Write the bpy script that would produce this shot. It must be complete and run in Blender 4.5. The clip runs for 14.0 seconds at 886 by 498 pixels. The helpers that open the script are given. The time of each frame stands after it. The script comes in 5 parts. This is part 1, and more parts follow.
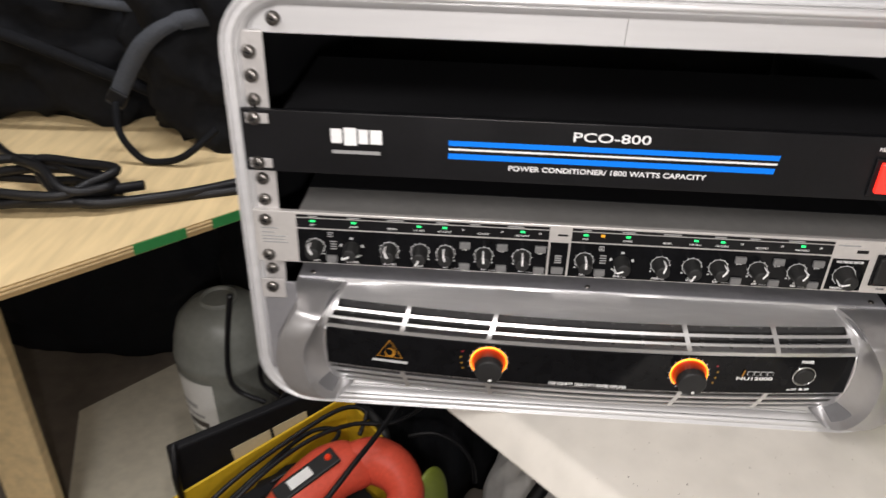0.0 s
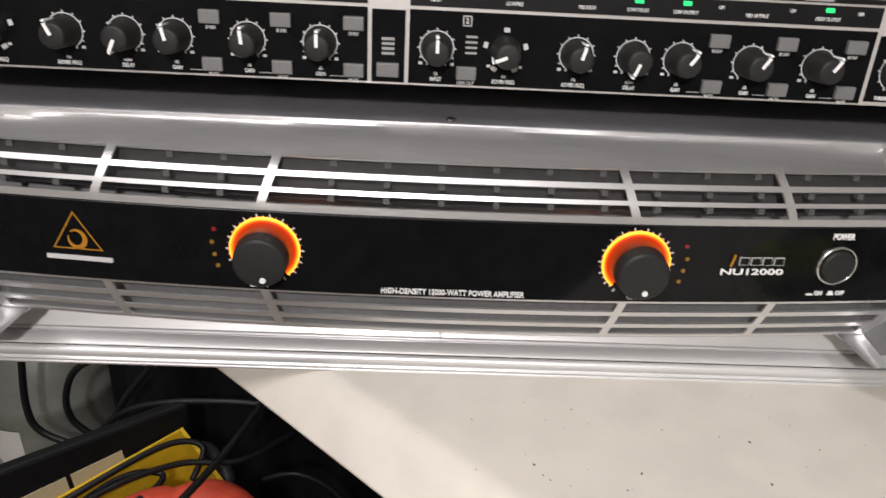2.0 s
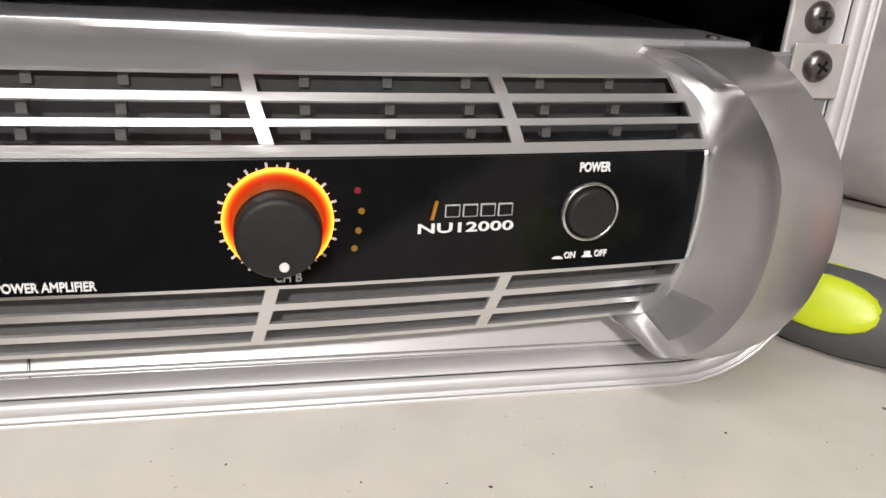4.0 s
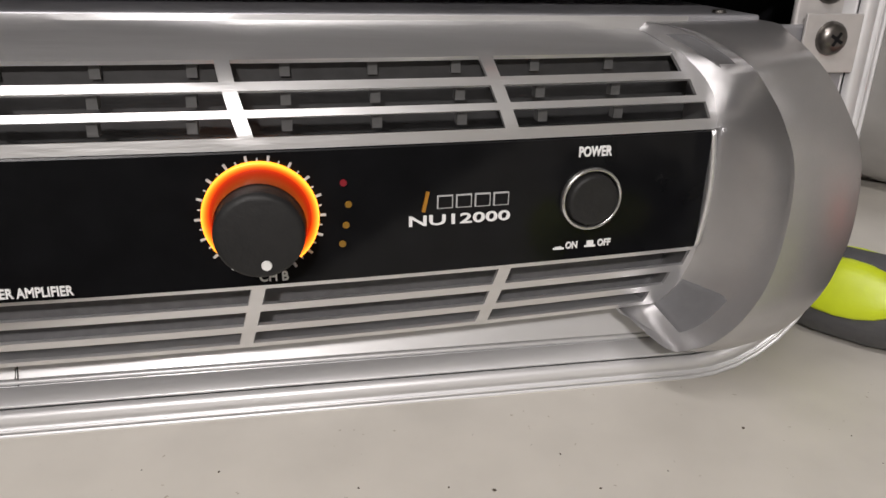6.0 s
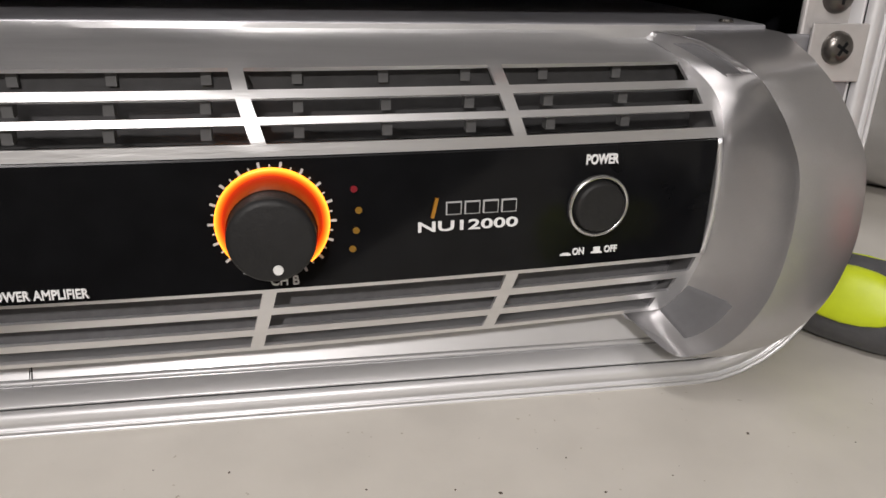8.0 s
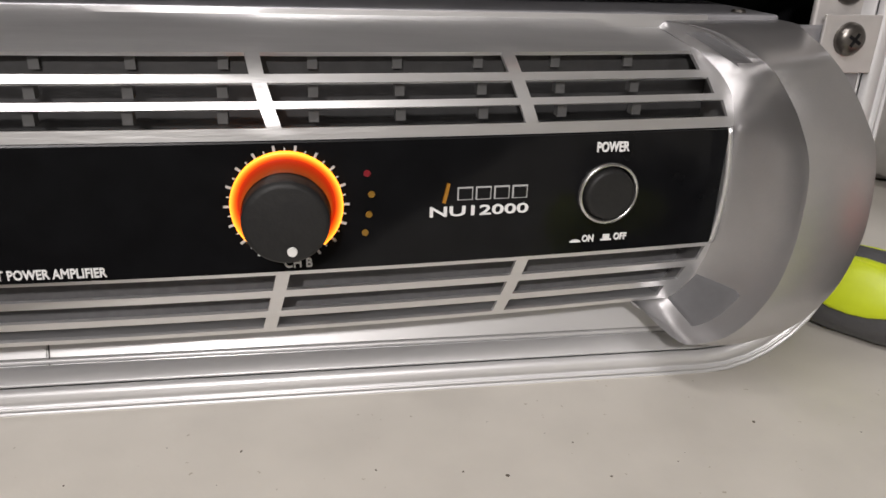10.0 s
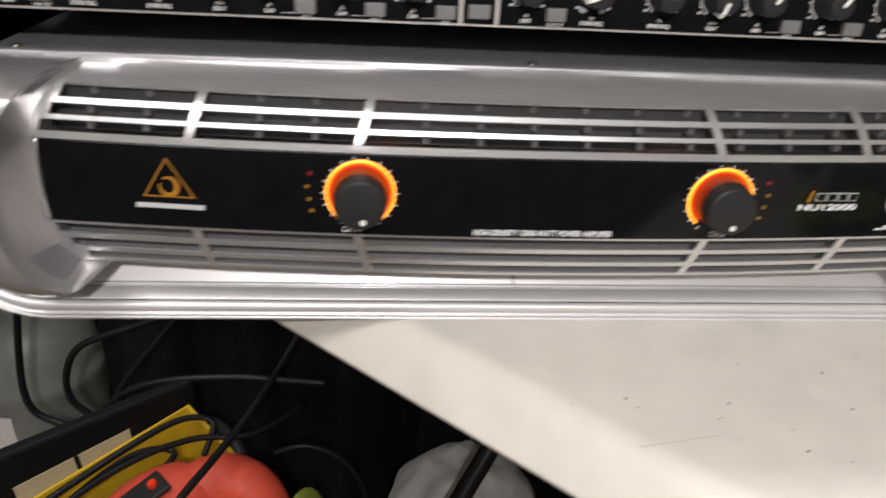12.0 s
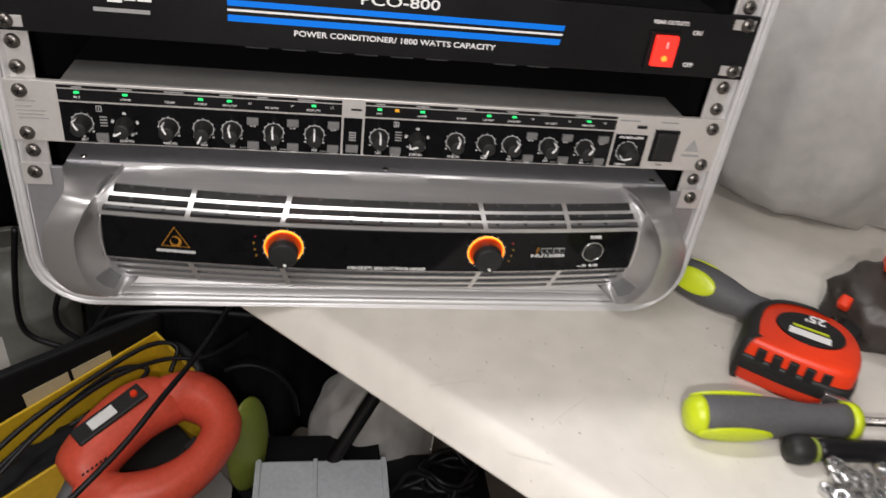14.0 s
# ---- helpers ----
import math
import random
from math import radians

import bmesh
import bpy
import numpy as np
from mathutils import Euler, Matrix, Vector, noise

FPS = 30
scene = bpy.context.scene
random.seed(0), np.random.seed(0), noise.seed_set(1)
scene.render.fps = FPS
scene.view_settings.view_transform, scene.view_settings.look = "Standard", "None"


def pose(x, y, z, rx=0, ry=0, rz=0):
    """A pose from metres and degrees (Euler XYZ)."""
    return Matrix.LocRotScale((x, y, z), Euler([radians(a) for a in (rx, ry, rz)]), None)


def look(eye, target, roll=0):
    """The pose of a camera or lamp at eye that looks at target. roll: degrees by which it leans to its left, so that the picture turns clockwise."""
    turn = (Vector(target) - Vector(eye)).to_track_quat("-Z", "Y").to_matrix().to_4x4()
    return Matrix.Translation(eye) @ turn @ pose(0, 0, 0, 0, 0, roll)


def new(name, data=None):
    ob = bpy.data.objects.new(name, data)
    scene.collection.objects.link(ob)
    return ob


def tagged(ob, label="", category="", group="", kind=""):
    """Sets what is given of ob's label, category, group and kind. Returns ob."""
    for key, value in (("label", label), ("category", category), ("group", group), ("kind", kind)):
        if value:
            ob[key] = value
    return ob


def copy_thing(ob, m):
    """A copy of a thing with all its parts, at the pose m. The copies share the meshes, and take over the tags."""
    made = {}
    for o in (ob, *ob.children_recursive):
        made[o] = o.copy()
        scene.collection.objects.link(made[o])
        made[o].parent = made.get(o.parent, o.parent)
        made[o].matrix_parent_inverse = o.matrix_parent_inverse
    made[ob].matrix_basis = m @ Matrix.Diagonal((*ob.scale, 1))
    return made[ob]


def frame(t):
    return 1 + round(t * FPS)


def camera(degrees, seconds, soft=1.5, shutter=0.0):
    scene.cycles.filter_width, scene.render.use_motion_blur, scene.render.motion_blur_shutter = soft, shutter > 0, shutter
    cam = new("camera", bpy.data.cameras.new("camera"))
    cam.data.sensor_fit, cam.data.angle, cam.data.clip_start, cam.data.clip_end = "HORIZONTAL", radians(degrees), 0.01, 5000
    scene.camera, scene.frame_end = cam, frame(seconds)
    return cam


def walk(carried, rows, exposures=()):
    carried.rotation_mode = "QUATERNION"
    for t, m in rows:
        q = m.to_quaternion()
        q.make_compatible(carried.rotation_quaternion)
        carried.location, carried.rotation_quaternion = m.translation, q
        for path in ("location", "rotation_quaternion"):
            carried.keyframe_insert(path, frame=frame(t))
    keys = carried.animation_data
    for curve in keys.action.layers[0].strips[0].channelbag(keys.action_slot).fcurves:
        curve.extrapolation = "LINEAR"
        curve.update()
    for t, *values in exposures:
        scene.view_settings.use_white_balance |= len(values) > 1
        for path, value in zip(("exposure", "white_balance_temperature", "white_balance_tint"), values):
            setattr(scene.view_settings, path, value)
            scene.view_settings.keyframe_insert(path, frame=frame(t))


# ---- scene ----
cam = camera(60.4, 14.0, 1.5, 0.35)
PATH = [
    (0, (-0.083, -0.464, 0.432), (-0.172, 1.246, -0.602), 1.5),
    (0.5, (-0.071, -0.353, 0.34), (-0.031, 1.38, -0.657), 3.1),
    (1, (-0.074, -0.332, 0.257), (-0.009, 1.427, -0.693), 3.1),
    (1.5, (-0.044, -0.315, 0.215), (0.027, 1.47, -0.683), 3.5),
    (2, (-0.014, -0.296, 0.205), (0.067, 1.511, -0.649), 3.2),
    (2.5, (0.003, -0.297, 0.193), (0.105, 1.506, -0.667), 3.2),
    (3, (0.03, -0.285, 0.195), (0.193, 1.537, -0.613), 2.5),
    (3.5, (0.07, -0.225, 0.147), (0.426, 1.622, -0.534), 3.4),
    (3.7, (0.073, -0.214, 0.143), (0.481, 1.592, -0.611), 3.8),
    (5.8, (0.084, -0.201, 0.141), (0.443, 1.613, -0.621), 1.4),
    (6, (0.083, -0.202, 0.139), (0.441, 1.61, -0.629), 1.4),
    (6.5, (0.083, -0.202, 0.139), (0.437, 1.609, -0.631), 1.7),
    (7, (0.082, -0.203, 0.14), (0.428, 1.613, -0.622), 1.6),
    (9.5, (0.082, -0.205, 0.141), (0.412, 1.612, -0.627), 1.8),
    (10, (0.081, -0.207, 0.14), (0.399, 1.606, -0.642), 2.0),
    (10.5, (0.071, -0.218, 0.147), (0.359, 1.598, -0.639), 2.3),
    (11, (0.02, -0.257, 0.171), (0.215, 1.563, -0.634), 2.0),
    (11.2, (-0.035, -0.274, 0.17), (0.175, 1.574, -0.565), 2.0),
    (11.5, (-0.086, -0.291, 0.176), (0.096, 1.518, -0.657), 2.5),
    (11.7, (-0.111, -0.309, 0.162), (0.121, 1.529, -0.592), 2.8),
    (11.9, (-0.083, -0.304, 0.187), (0.089, 1.473, -0.714), 3.3),
    (12, (-0.066, -0.304, 0.189), (0.123, 1.479, -0.697), 3.4),
    (12.2, (-0.034, -0.318, 0.181), (0.123, 1.494, -0.65), 3.2),
    (12.5, (-0.014, -0.307, 0.213), (0.216, 1.449, -0.715), 4.6),
    (12.8, (0.001, -0.329, 0.232), (0.187, 1.433, -0.695), 4.2),
    (13, (-0.024, -0.336, 0.262), (0.267, 1.379, -0.725), 5.7),
    (13.3, (-0.035, -0.383, 0.319), (0.226, 1.342, -0.66), 5.4),
    (13.5, (-0.056, -0.388, 0.345), (0.275, 1.29, -0.692), 6.7),
    (13.6, (-0.062, -0.402, 0.35), (0.281, 1.264, -0.702), 7.2),
    (14, (-0.05, -0.481, 0.374), (0.286, 1.167, -0.708), 7.8),
]
walk(cam, [(t, look(eye, target, roll)) for t, eye, target, roll in PATH], exposures=((0.0, 0.12), (0.5, 0.24), (1.5, 0.2), (2.5, 0.1), (3.0, 0.15), (3.6, 0.3), (5.8, -0.2), (10.0, -0.2), (11.5, 0.16), (12.5, -0.04), (13.5, -0.1), (14.0, -0.2)))

LAMP_BACK, FRONT_FILL, TORCH, RING_GLOW = 16.0, 25.0, 12.5, 3.2

# ---- light ----
world = bpy.data.worlds.new("world")
scene.world = world
world.use_nodes = True
world.node_tree.nodes["Background"].inputs[0].default_value = (0.9, 0.95, 1.0, 1)
world.node_tree.nodes["Background"].inputs[1].default_value = 0.05


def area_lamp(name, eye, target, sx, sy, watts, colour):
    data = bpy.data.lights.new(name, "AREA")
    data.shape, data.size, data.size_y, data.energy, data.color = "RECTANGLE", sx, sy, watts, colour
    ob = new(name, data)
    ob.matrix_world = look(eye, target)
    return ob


area_lamp("ceiling_lamp_light", (-0.35, 0.42, 1.56), (-0.35, 0.42, 0), 1.2, 0.12, LAMP_BACK, (0.97, 0.96, 1.0))
# Added fill from the front, evening out the light; no known source here.
area_lamp("added_front_fill_light", (-0.5, -1.15, 1.56), (-0.45, -1.1, 0), 1.2, 0.12, FRONT_FILL, (1.0, 0.945, 0.935))
torch = bpy.data.lights.new("torch_light", "SPOT")
torch.energy, torch.color, torch.shadow_soft_size = TORCH, (1.0, 0.94, 0.915), 0.014
torch.spot_size, torch.spot_blend = radians(120), 0.5
torch_ob = new("torch_light", torch)
torch_ob.matrix_world = look((-0.06, -0.62, 0.41), (0.02, 0.0, 0.06))


# ---- materials ----
def nodes_of(mat):
    mat.use_nodes = True
    tree = mat.node_tree
    return tree, tree.nodes["Principled BSDF"]


def surface(name, base, rough=0.5, metal=0.0, vary=0.12, scale=40.0, bump=0.0, bump_scale=200.0, stretch=(1, 1, 1), coat=0.0, fleck=None, rough_vary=0.12, specular=0.5):
    """A base colour with two scales of noise, varied roughness and fine relief."""
    mat = bpy.data.materials.new(name)
    tree, bsdf = nodes_of(mat)
    n, l = tree.nodes.new, tree.links.new
    co = n("ShaderNodeTexCoord")
    mp = n("ShaderNodeMapping")
    mp.inputs["Scale"].default_value = stretch
    l(co.outputs["Object"], mp.inputs["Vector"])
    big, fine = n("ShaderNodeTexNoise"), n("ShaderNodeTexNoise")
    big.inputs["Scale"].default_value, fine.inputs["Scale"].default_value = scale * 0.25, scale * 4
    big.inputs["Detail"].default_value, fine.inputs["Detail"].default_value = 4, 3
    for t in (big, fine):
        l(mp.outputs[0], t.inputs["Vector"])
    add = n("ShaderNodeMath")
    add.operation = "ADD"
    l(big.outputs["Fac"], add.inputs[0])
    l(fine.outputs["Fac"], add.inputs[1])
    ramp = n("ShaderNodeMapRange")
    ramp.inputs["From Min"].default_value, ramp.inputs["From Max"].default_value = 0.7, 1.3
    l(add.outputs[0], ramp.inputs["Value"])
    mix = n("ShaderNodeMix")
    mix.data_type = "RGBA"
    mix.inputs[6].default_value = (*[c * (1 - vary) for c in base], 1)
    mix.inputs[7].default_value = (*[min(1, c * (1 + vary)) for c in base], 1)
    l(ramp.outputs[0], mix.inputs[0])
    colour = mix.outputs[2]
    if fleck:
        vor = n("ShaderNodeTexNoise")
        vor.inputs["Scale"].default_value, vor.inputs["Detail"].default_value = fleck[1], 2
        l(co.outputs["Object"], vor.inputs["Vector"])
        cut = n("ShaderNodeMapRange")
        cut.inputs["From Min"].default_value, cut.inputs["From Max"].default_value = fleck[2], fleck[2] + 0.04
        l(vor.outputs["Fac"], cut.inputs["Value"])
        m2 = n("ShaderNodeMix")
        m2.data_type = "RGBA"
        l(cut.outputs[0], m2.inputs[0])
        l(colour, m2.inputs[6])
        m2.inputs[7].default_value = (*fleck[0], 1)
        colour = m2.outputs[2]
    l(colour, bsdf.inputs["Base Color"])
    rr = n("ShaderNodeMapRange")
    rr.inputs["To Min"].default_value, rr.inputs["To Max"].default_value = max(0.02, rough - rough_vary), min(1, rough + rough_vary)
    l(big.outputs["Fac"], rr.inputs["Value"])
    l(rr.outputs[0], bsdf.inputs["Roughness"])
    bsdf.inputs["Metallic"].default_value = metal
    bsdf.inputs["Coat Weight"].default_value = coat
    bsdf.inputs["Coat Roughness"].default_value = 0.08
    bsdf.inputs["Specular IOR Level"].default_value = specular
    if bump:
        bn, bp = n("ShaderNodeTexNoise"), n("ShaderNodeBump")
        bn.inputs["Scale"].default_value, bn.inputs["Detail"].default_value = bump_scale, 3
        l(mp.outputs[0], bn.inputs["Vector"])
        bp.inputs["Strength"].default_value, bp.inputs["Distance"].default_value = bump, 0.001
        l(bn.outputs["Fac"], bp.inputs["Height"])
        l(bp.outputs[0], bsdf.inputs["Normal"])
    return mat


def glow(name, colour, strength, base=(0.02, 0.02, 0.02)):
    mat = bpy.data.materials.new(name)
    tree, bsdf = nodes_of(mat)
    bsdf.inputs["Base Color"].default_value = (*base, 1)
    bsdf.inputs["Roughness"].default_value = 0.35
    bsdf.inputs["Emission Color"].default_value = (*colour, 1)
    bsdf.inputs["Emission Strength"].default_value = strength
    return mat


ALU = surface("brushed_aluminium", (0.72, 0.72, 0.73), 0.46, 0.45, 0.06, 30, 0.06, 300, (0.08, 1, 1), 0.80)
nodes_of(ALU)[1].inputs["Coat Roughness"].default_value = 0.20
RAIL = surface("pale_rail_metal", (0.62, 0.60, 0.59), 0.42, 0.55, 0.06, 60, 0.1, 500)
SILVER = surface("silver_paint", (0.78, 0.78, 0.785), 0.40, 0.9, 0.05, 60, 0.08, 900, (0.12, 1, 1))
SILVER_TOP = surface("plain_steel_lid", (0.60, 0.59, 0.57), 0.42, 0.8, 0.06, 40, 0.06, 700)
HANDLE = surface("satin_silver_plastic", (0.47, 0.465, 0.47), 0.36, 0.8, 0.03, 50, 0.05, 1500)
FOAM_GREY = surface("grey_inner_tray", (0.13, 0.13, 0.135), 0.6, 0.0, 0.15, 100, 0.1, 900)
GLOSS_BLACK = surface("gloss_black_panel", (0.005, 0.0052, 0.006), 0.10, 0.0, 0.3, 30, 0, 1, (1, 1, 1), 0.0, None, 0.04, 0.14)
SATIN_BLACK = surface("satin_black_paint", (0.006, 0.006, 0.007), 0.36, 0.0, 0.2, 60, 0.1, 1200, (1, 1, 1), 0.0, None, 0.1, 0.3)
DULL_BLACK = surface("dull_black", (0.006, 0.006, 0.007), 0.7, 0.0, 0.3, 40, 0.1, 400, (1, 1, 1), 0.0, None, 0.1, 0.2)
CASE_BLACK = surface("black_laminate", (0.012, 0.0125, 0.0145), 0.42, 0.0, 0.15, 30, 0.1, 600)
CORD = surface("black_cord", (0.007, 0.007, 0.008), 0.45, 0.0, 0.15, 80, 0.1, 900, (1, 1, 1), 0.0, None, 0.1, 0.3)
RUBBER = surface("rubber_black", (0.016, 0.016, 0.016), 0.5, 0.0, 0.15, 80, 0.15, 900, (1, 1, 1), 0.0, None, 0.1, 0.3)
GREY_RUBBER = surface("grey_rubber", (0.075, 0.075, 0.08), 0.6, 0.0, 0.15, 80, 0.15, 900)
LID_DARK = surface("dark_grey_steel_lid", (0.46, 0.46, 0.49), 0.45, 0.7, 0.08, 40, 0.06, 700)
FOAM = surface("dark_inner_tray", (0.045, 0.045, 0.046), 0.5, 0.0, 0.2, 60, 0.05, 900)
FIN = surface("mid_grey_fin", (0.11, 0.11, 0.11), 0.45, 0.0, 0.1, 60)
PLATE = surface("pale_silver_fascia", (0.60, 0.58, 0.56), 0.42, 0.45, 0.04, 70, 0.05, 900)
WHITE_INK = surface("white_ink", (0.80, 0.80, 0.80), 0.5, 0, 0.02, 100)
PALE_INK = surface("pale_grey_ink", (0.50, 0.50, 0.50), 0.5, 0, 0.03, 100)
GREY_INK = surface("grey_ink", (0.30, 0.30, 0.30), 0.5, 0, 0.05, 100)
ORANGE_INK = surface("orange_ink", (0.36, 0.16, 0.012), 0.45, 0, 0.05, 100)
BLUE_INK = surface("blue_ink", (0.003, 0.19, 0.82), 0.5, 0, 0.03, 100, 0, 1, (1, 1, 1), 0.0, None, 0.1, 0.15)
# Ear plates: the shadow on them is put into this darker grey.
EAR = surface("shaded_ear_plate", (0.34, 0.34, 0.36), 0.45, 0.6, 0.05, 60, 0.05, 900)
GREY_KEY = surface("grey_key_plastic", (0.15, 0.15, 0.15), 0.5, 0, 0.1, 100)
SCREW = surface("dark_nickel_screw", (0.16, 0.15, 0.14), 0.3, 0.9, 0.15, 200)
STEEL = surface("bright_steel", (0.62, 0.62, 0.62), 0.25, 0.95, 0.08, 100)
TABLE = surface("white_table_plastic", (0.63, 0.60, 0.545), 0.40, 0, 0.07, 10, 0.04, 900, (1, 1, 1), 0.0, ((0.42, 0.38, 0.31), 420, 0.74))
SCUFF = surface("grey_scuff", (0.40, 0.375, 0.33), 0.6, 0, 0.2, 200)
FLOOR = surface("dark_concrete", (0.15, 0.125, 0.10), 0.7, 0, 0.2, 8, 0.4, 90)
PALE_SHEET = surface("pale_sheet_face", (0.62, 0.58, 0.47), 0.6, 0, 0.10, 12, 0.2, 200)
WALL = surface("painted_wall", (0.50, 0.48, 0.44), 0.7, 0, 0.06, 6, 0.2, 120)
CEILING = surface("ceiling_white", (0.7, 0.7, 0.68), 0.8, 0, 0.05, 6, 0.2, 120)
PLY = surface("plywood_face", (0.72, 0.55, 0.30), 0.55, 0, 0.16, 18, 0.2, 160, (1, 0.12, 1))
PLY_EDGE = surface("plywood_edge", (0.40, 0.27, 0.12), 0.65, 0, 0.2, 60, 0.2, 160, (0.2, 1, 3))
GREEN = surface("green_tape", (0.03, 0.22, 0.06), 0.5, 0, 0.1, 60)
YELLOW = surface("yellow_plastic", (0.62, 0.40, 0.02), 0.45, 0, 0.1, 30, 0.1, 400)
RED = surface("red_tool_plastic", (0.60, 0.080, 0.045), 0.42, 0, 0.12, 40, 0.1, 500, (1, 1, 1), 0.0, None, 0.1, 0.3)
TAPE_RED = surface("orange_red_plastic", (0.72, 0.045, 0.012), 0.35, 0, 0.05, 60, 0.05, 800, (1, 1, 1), 0.0, None, 0.1, 0.25)
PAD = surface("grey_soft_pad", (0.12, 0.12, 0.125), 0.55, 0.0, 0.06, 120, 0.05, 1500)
LIME = surface("lime_plastic", (0.50, 0.60, 0.01), 0.38, 0, 0.05, 60, 0.05, 800)
OLIVE = surface("olive_plastic", (0.18, 0.22, 0.03), 0.5, 0, 0.1, 60)
BROWN = surface("dark_brown_plastic", (0.036, 0.028, 0.024), 0.45, 0, 0.2, 60, 0.2, 300)
CREAM = surface("cream_card", (0.55, 0.47, 0.30), 0.6, 0, 0.06, 50)
TANK = surface("grey_tank_paint", (0.21, 0.22, 0.20), 0.4, 0, 0.1, 20, 0.1, 300)
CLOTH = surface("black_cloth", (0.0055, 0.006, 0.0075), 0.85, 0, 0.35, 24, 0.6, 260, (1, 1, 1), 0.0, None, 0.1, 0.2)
GRIT = surface("brown_grit", (0.10, 0.08, 0.06), 0.8, 0, 0.3, 100)
CLOTH_BLUE = surface("grey_blue_strap", (0.045, 0.05, 0.06), 0.8, 0, 0.2, 60, 0.6, 400)
SACK = surface("grey_white_bag", (0.46, 0.45, 0.44), 0.5, 0, 0.10, 14, 0.9, 34)
CLEAR = surface("cloudy_clear_plastic", (0.80, 0.85, 0.90), 0.22, 0, 0.1, 40)
nodes_of(CLEAR)[1].inputs["Transmission Weight"].default_value = 0.35
POLY = surface("thin_grey_poly", (0.50, 0.49, 0.47), 0.42, 0, 0.10, 14, 0.5, 60)
PAPER = surface("white_paper", (0.72, 0.72, 0.70), 0.6, 0, 0.05, 60)
GREY_BOX = surface("grey_carton", (0.36, 0.36, 0.35), 0.7, 0, 0.08, 30)


def ring_glow(name, r0, r1):
    """Light guide: deep red beside the knob, bright orange at its outer rim."""
    mat = glow(name, (1, 0.2, 0.01), RING_GLOW, (0.08, 0.015, 0.005))
    tree, bsdf = nodes_of(mat)
    n, l = tree.nodes.new, tree.links.new
    co, flat, span = n("ShaderNodeTexCoord"), n("ShaderNodeVectorMath"), n("ShaderNodeVectorMath")
    flat.operation, span.operation = "MULTIPLY", "LENGTH"
    flat.inputs[1].default_value = (1, 0, 1)
    l(co.outputs["Object"], flat.inputs[0])
    l(flat.outputs[0], span.inputs[0])
    mr, ramp, power = n("ShaderNodeMapRange"), n("ShaderNodeValToRGB"), n("ShaderNodeValToRGB")
    mr.inputs["From Min"].default_value, mr.inputs["From Max"].default_value = r0, r1
    l(span.outputs["Value"], mr.inputs["Value"])
    for node, stops in ((ramp, ((0.0, (1, 0.012, 0.001)), (0.36, (1, 0.028, 0.002)), (0.62, (1, 0.14, 0.006)), (1.0, (1, 0.36, 0.025)))), (power, ((0.0, (0.0,) * 3), (0.35, (0.16,) * 3), (0.66, (0.50,) * 3), (1.0, (1.0,) * 3)))):
        while len(node.color_ramp.elements) < len(stops):
            node.color_ramp.elements.new(0.5)
        for e, (at, c) in zip(node.color_ramp.elements, stops):
            e.position, e.color = at, (*c, 1)
        l(mr.outputs[0], node.inputs[0])
    mul = n("ShaderNodeMath")
    mul.operation = "MULTIPLY"
    mul.inputs[1].default_value = RING_GLOW
    l(power.outputs[0], mul.inputs[0])
    l(ramp.outputs[0], bsdf.inputs["Emission Color"])
    l(mul.outputs[0], bsdf.inputs["Emission Strength"])
    return mat


RING = ring_glow("orange_lit_ring", 0.0102, 0.0133)
RED_LIT = glow("red_lit_rocker", (1.0, 0.03, 0.015), 1.3, (0.5, 0.02, 0.02))
RED_CORE = glow("amber_neon_core", (1.0, 0.22, 0.02), 2.5, (0.5, 0.1, 0.02))
GREEN_LED = glow("green_led", (0.02, 0.9, 0.22), 1.3, (0.02, 0.2, 0.05))
AMBER_LED = glow("amber_led", (0.9, 0.40, 0.02), 0.8, (0.3, 0.15, 0.02))
DIM_AMBER = surface("unlit_amber_led", (0.22, 0.12, 0.015), 0.3, 0, 0.05, 100)
DIM_RED = surface("unlit_red_led", (0.20, 0.012, 0.02), 0.3, 0, 0.05, 100)
TUBE = glow("lamp_tube", (1.0, 0.98, 0.95), 6.0, (0.8, 0.8, 0.8))


# ---- mesh helpers ----
def part(name, bm, material, parent=None, label="", smooth=False, matrix=None):
    """Links a bmesh as one mesh object, under a thing or a part where one is given."""
    me = bpy.data.meshes.new(name)
    bm.normal_update()
    bm.to_mesh(me)
    bm.free()
    for m in material if isinstance(material, (list, tuple)) else (material,):
        me.materials.append(m)
    if smooth:
        me.shade_smooth()
    ob = new(name, me)
    if smooth == "crisp":
        crisp(ob)
    if parent:
        ob.parent = parent
    if matrix is not None:
        ob.matrix_basis = matrix
    return tagged(ob, label)


def crisp(ob, angle=32):
    """Keeps hard edges hard on a smooth-shaded mesh."""
    mod = ob.modifiers.new("crisp", "EDGE_SPLIT")
    mod.split_angle = radians(angle)


def thing(name, label, category, at=(0, 0, 0), group="", kind="", rz=0):
    ob = new(name)
    ob.matrix_basis = pose(*at, 0, 0, rz)
    ob.empty_display_size = 0.02
    return tagged(ob, label, category, group, kind)


def box(x0, x1, y0, y1, z0, z1, bevel=0.0, seg=2, bm=None):
    own = bmesh.new()
    bmesh.ops.create_cube(own, size=1, matrix=Matrix.LocRotScale(((x0 + x1) / 2, (y0 + y1) / 2, (z0 + z1) / 2), None, (x1 - x0, y1 - y0, z1 - z0)))
    if bevel:
        bmesh.ops.bevel(own, geom=own.edges[:], offset=bevel, segments=seg, affect="EDGES", profile=0.5)
    if bm is None:
        return own
    merge(bm, own)
    return bm


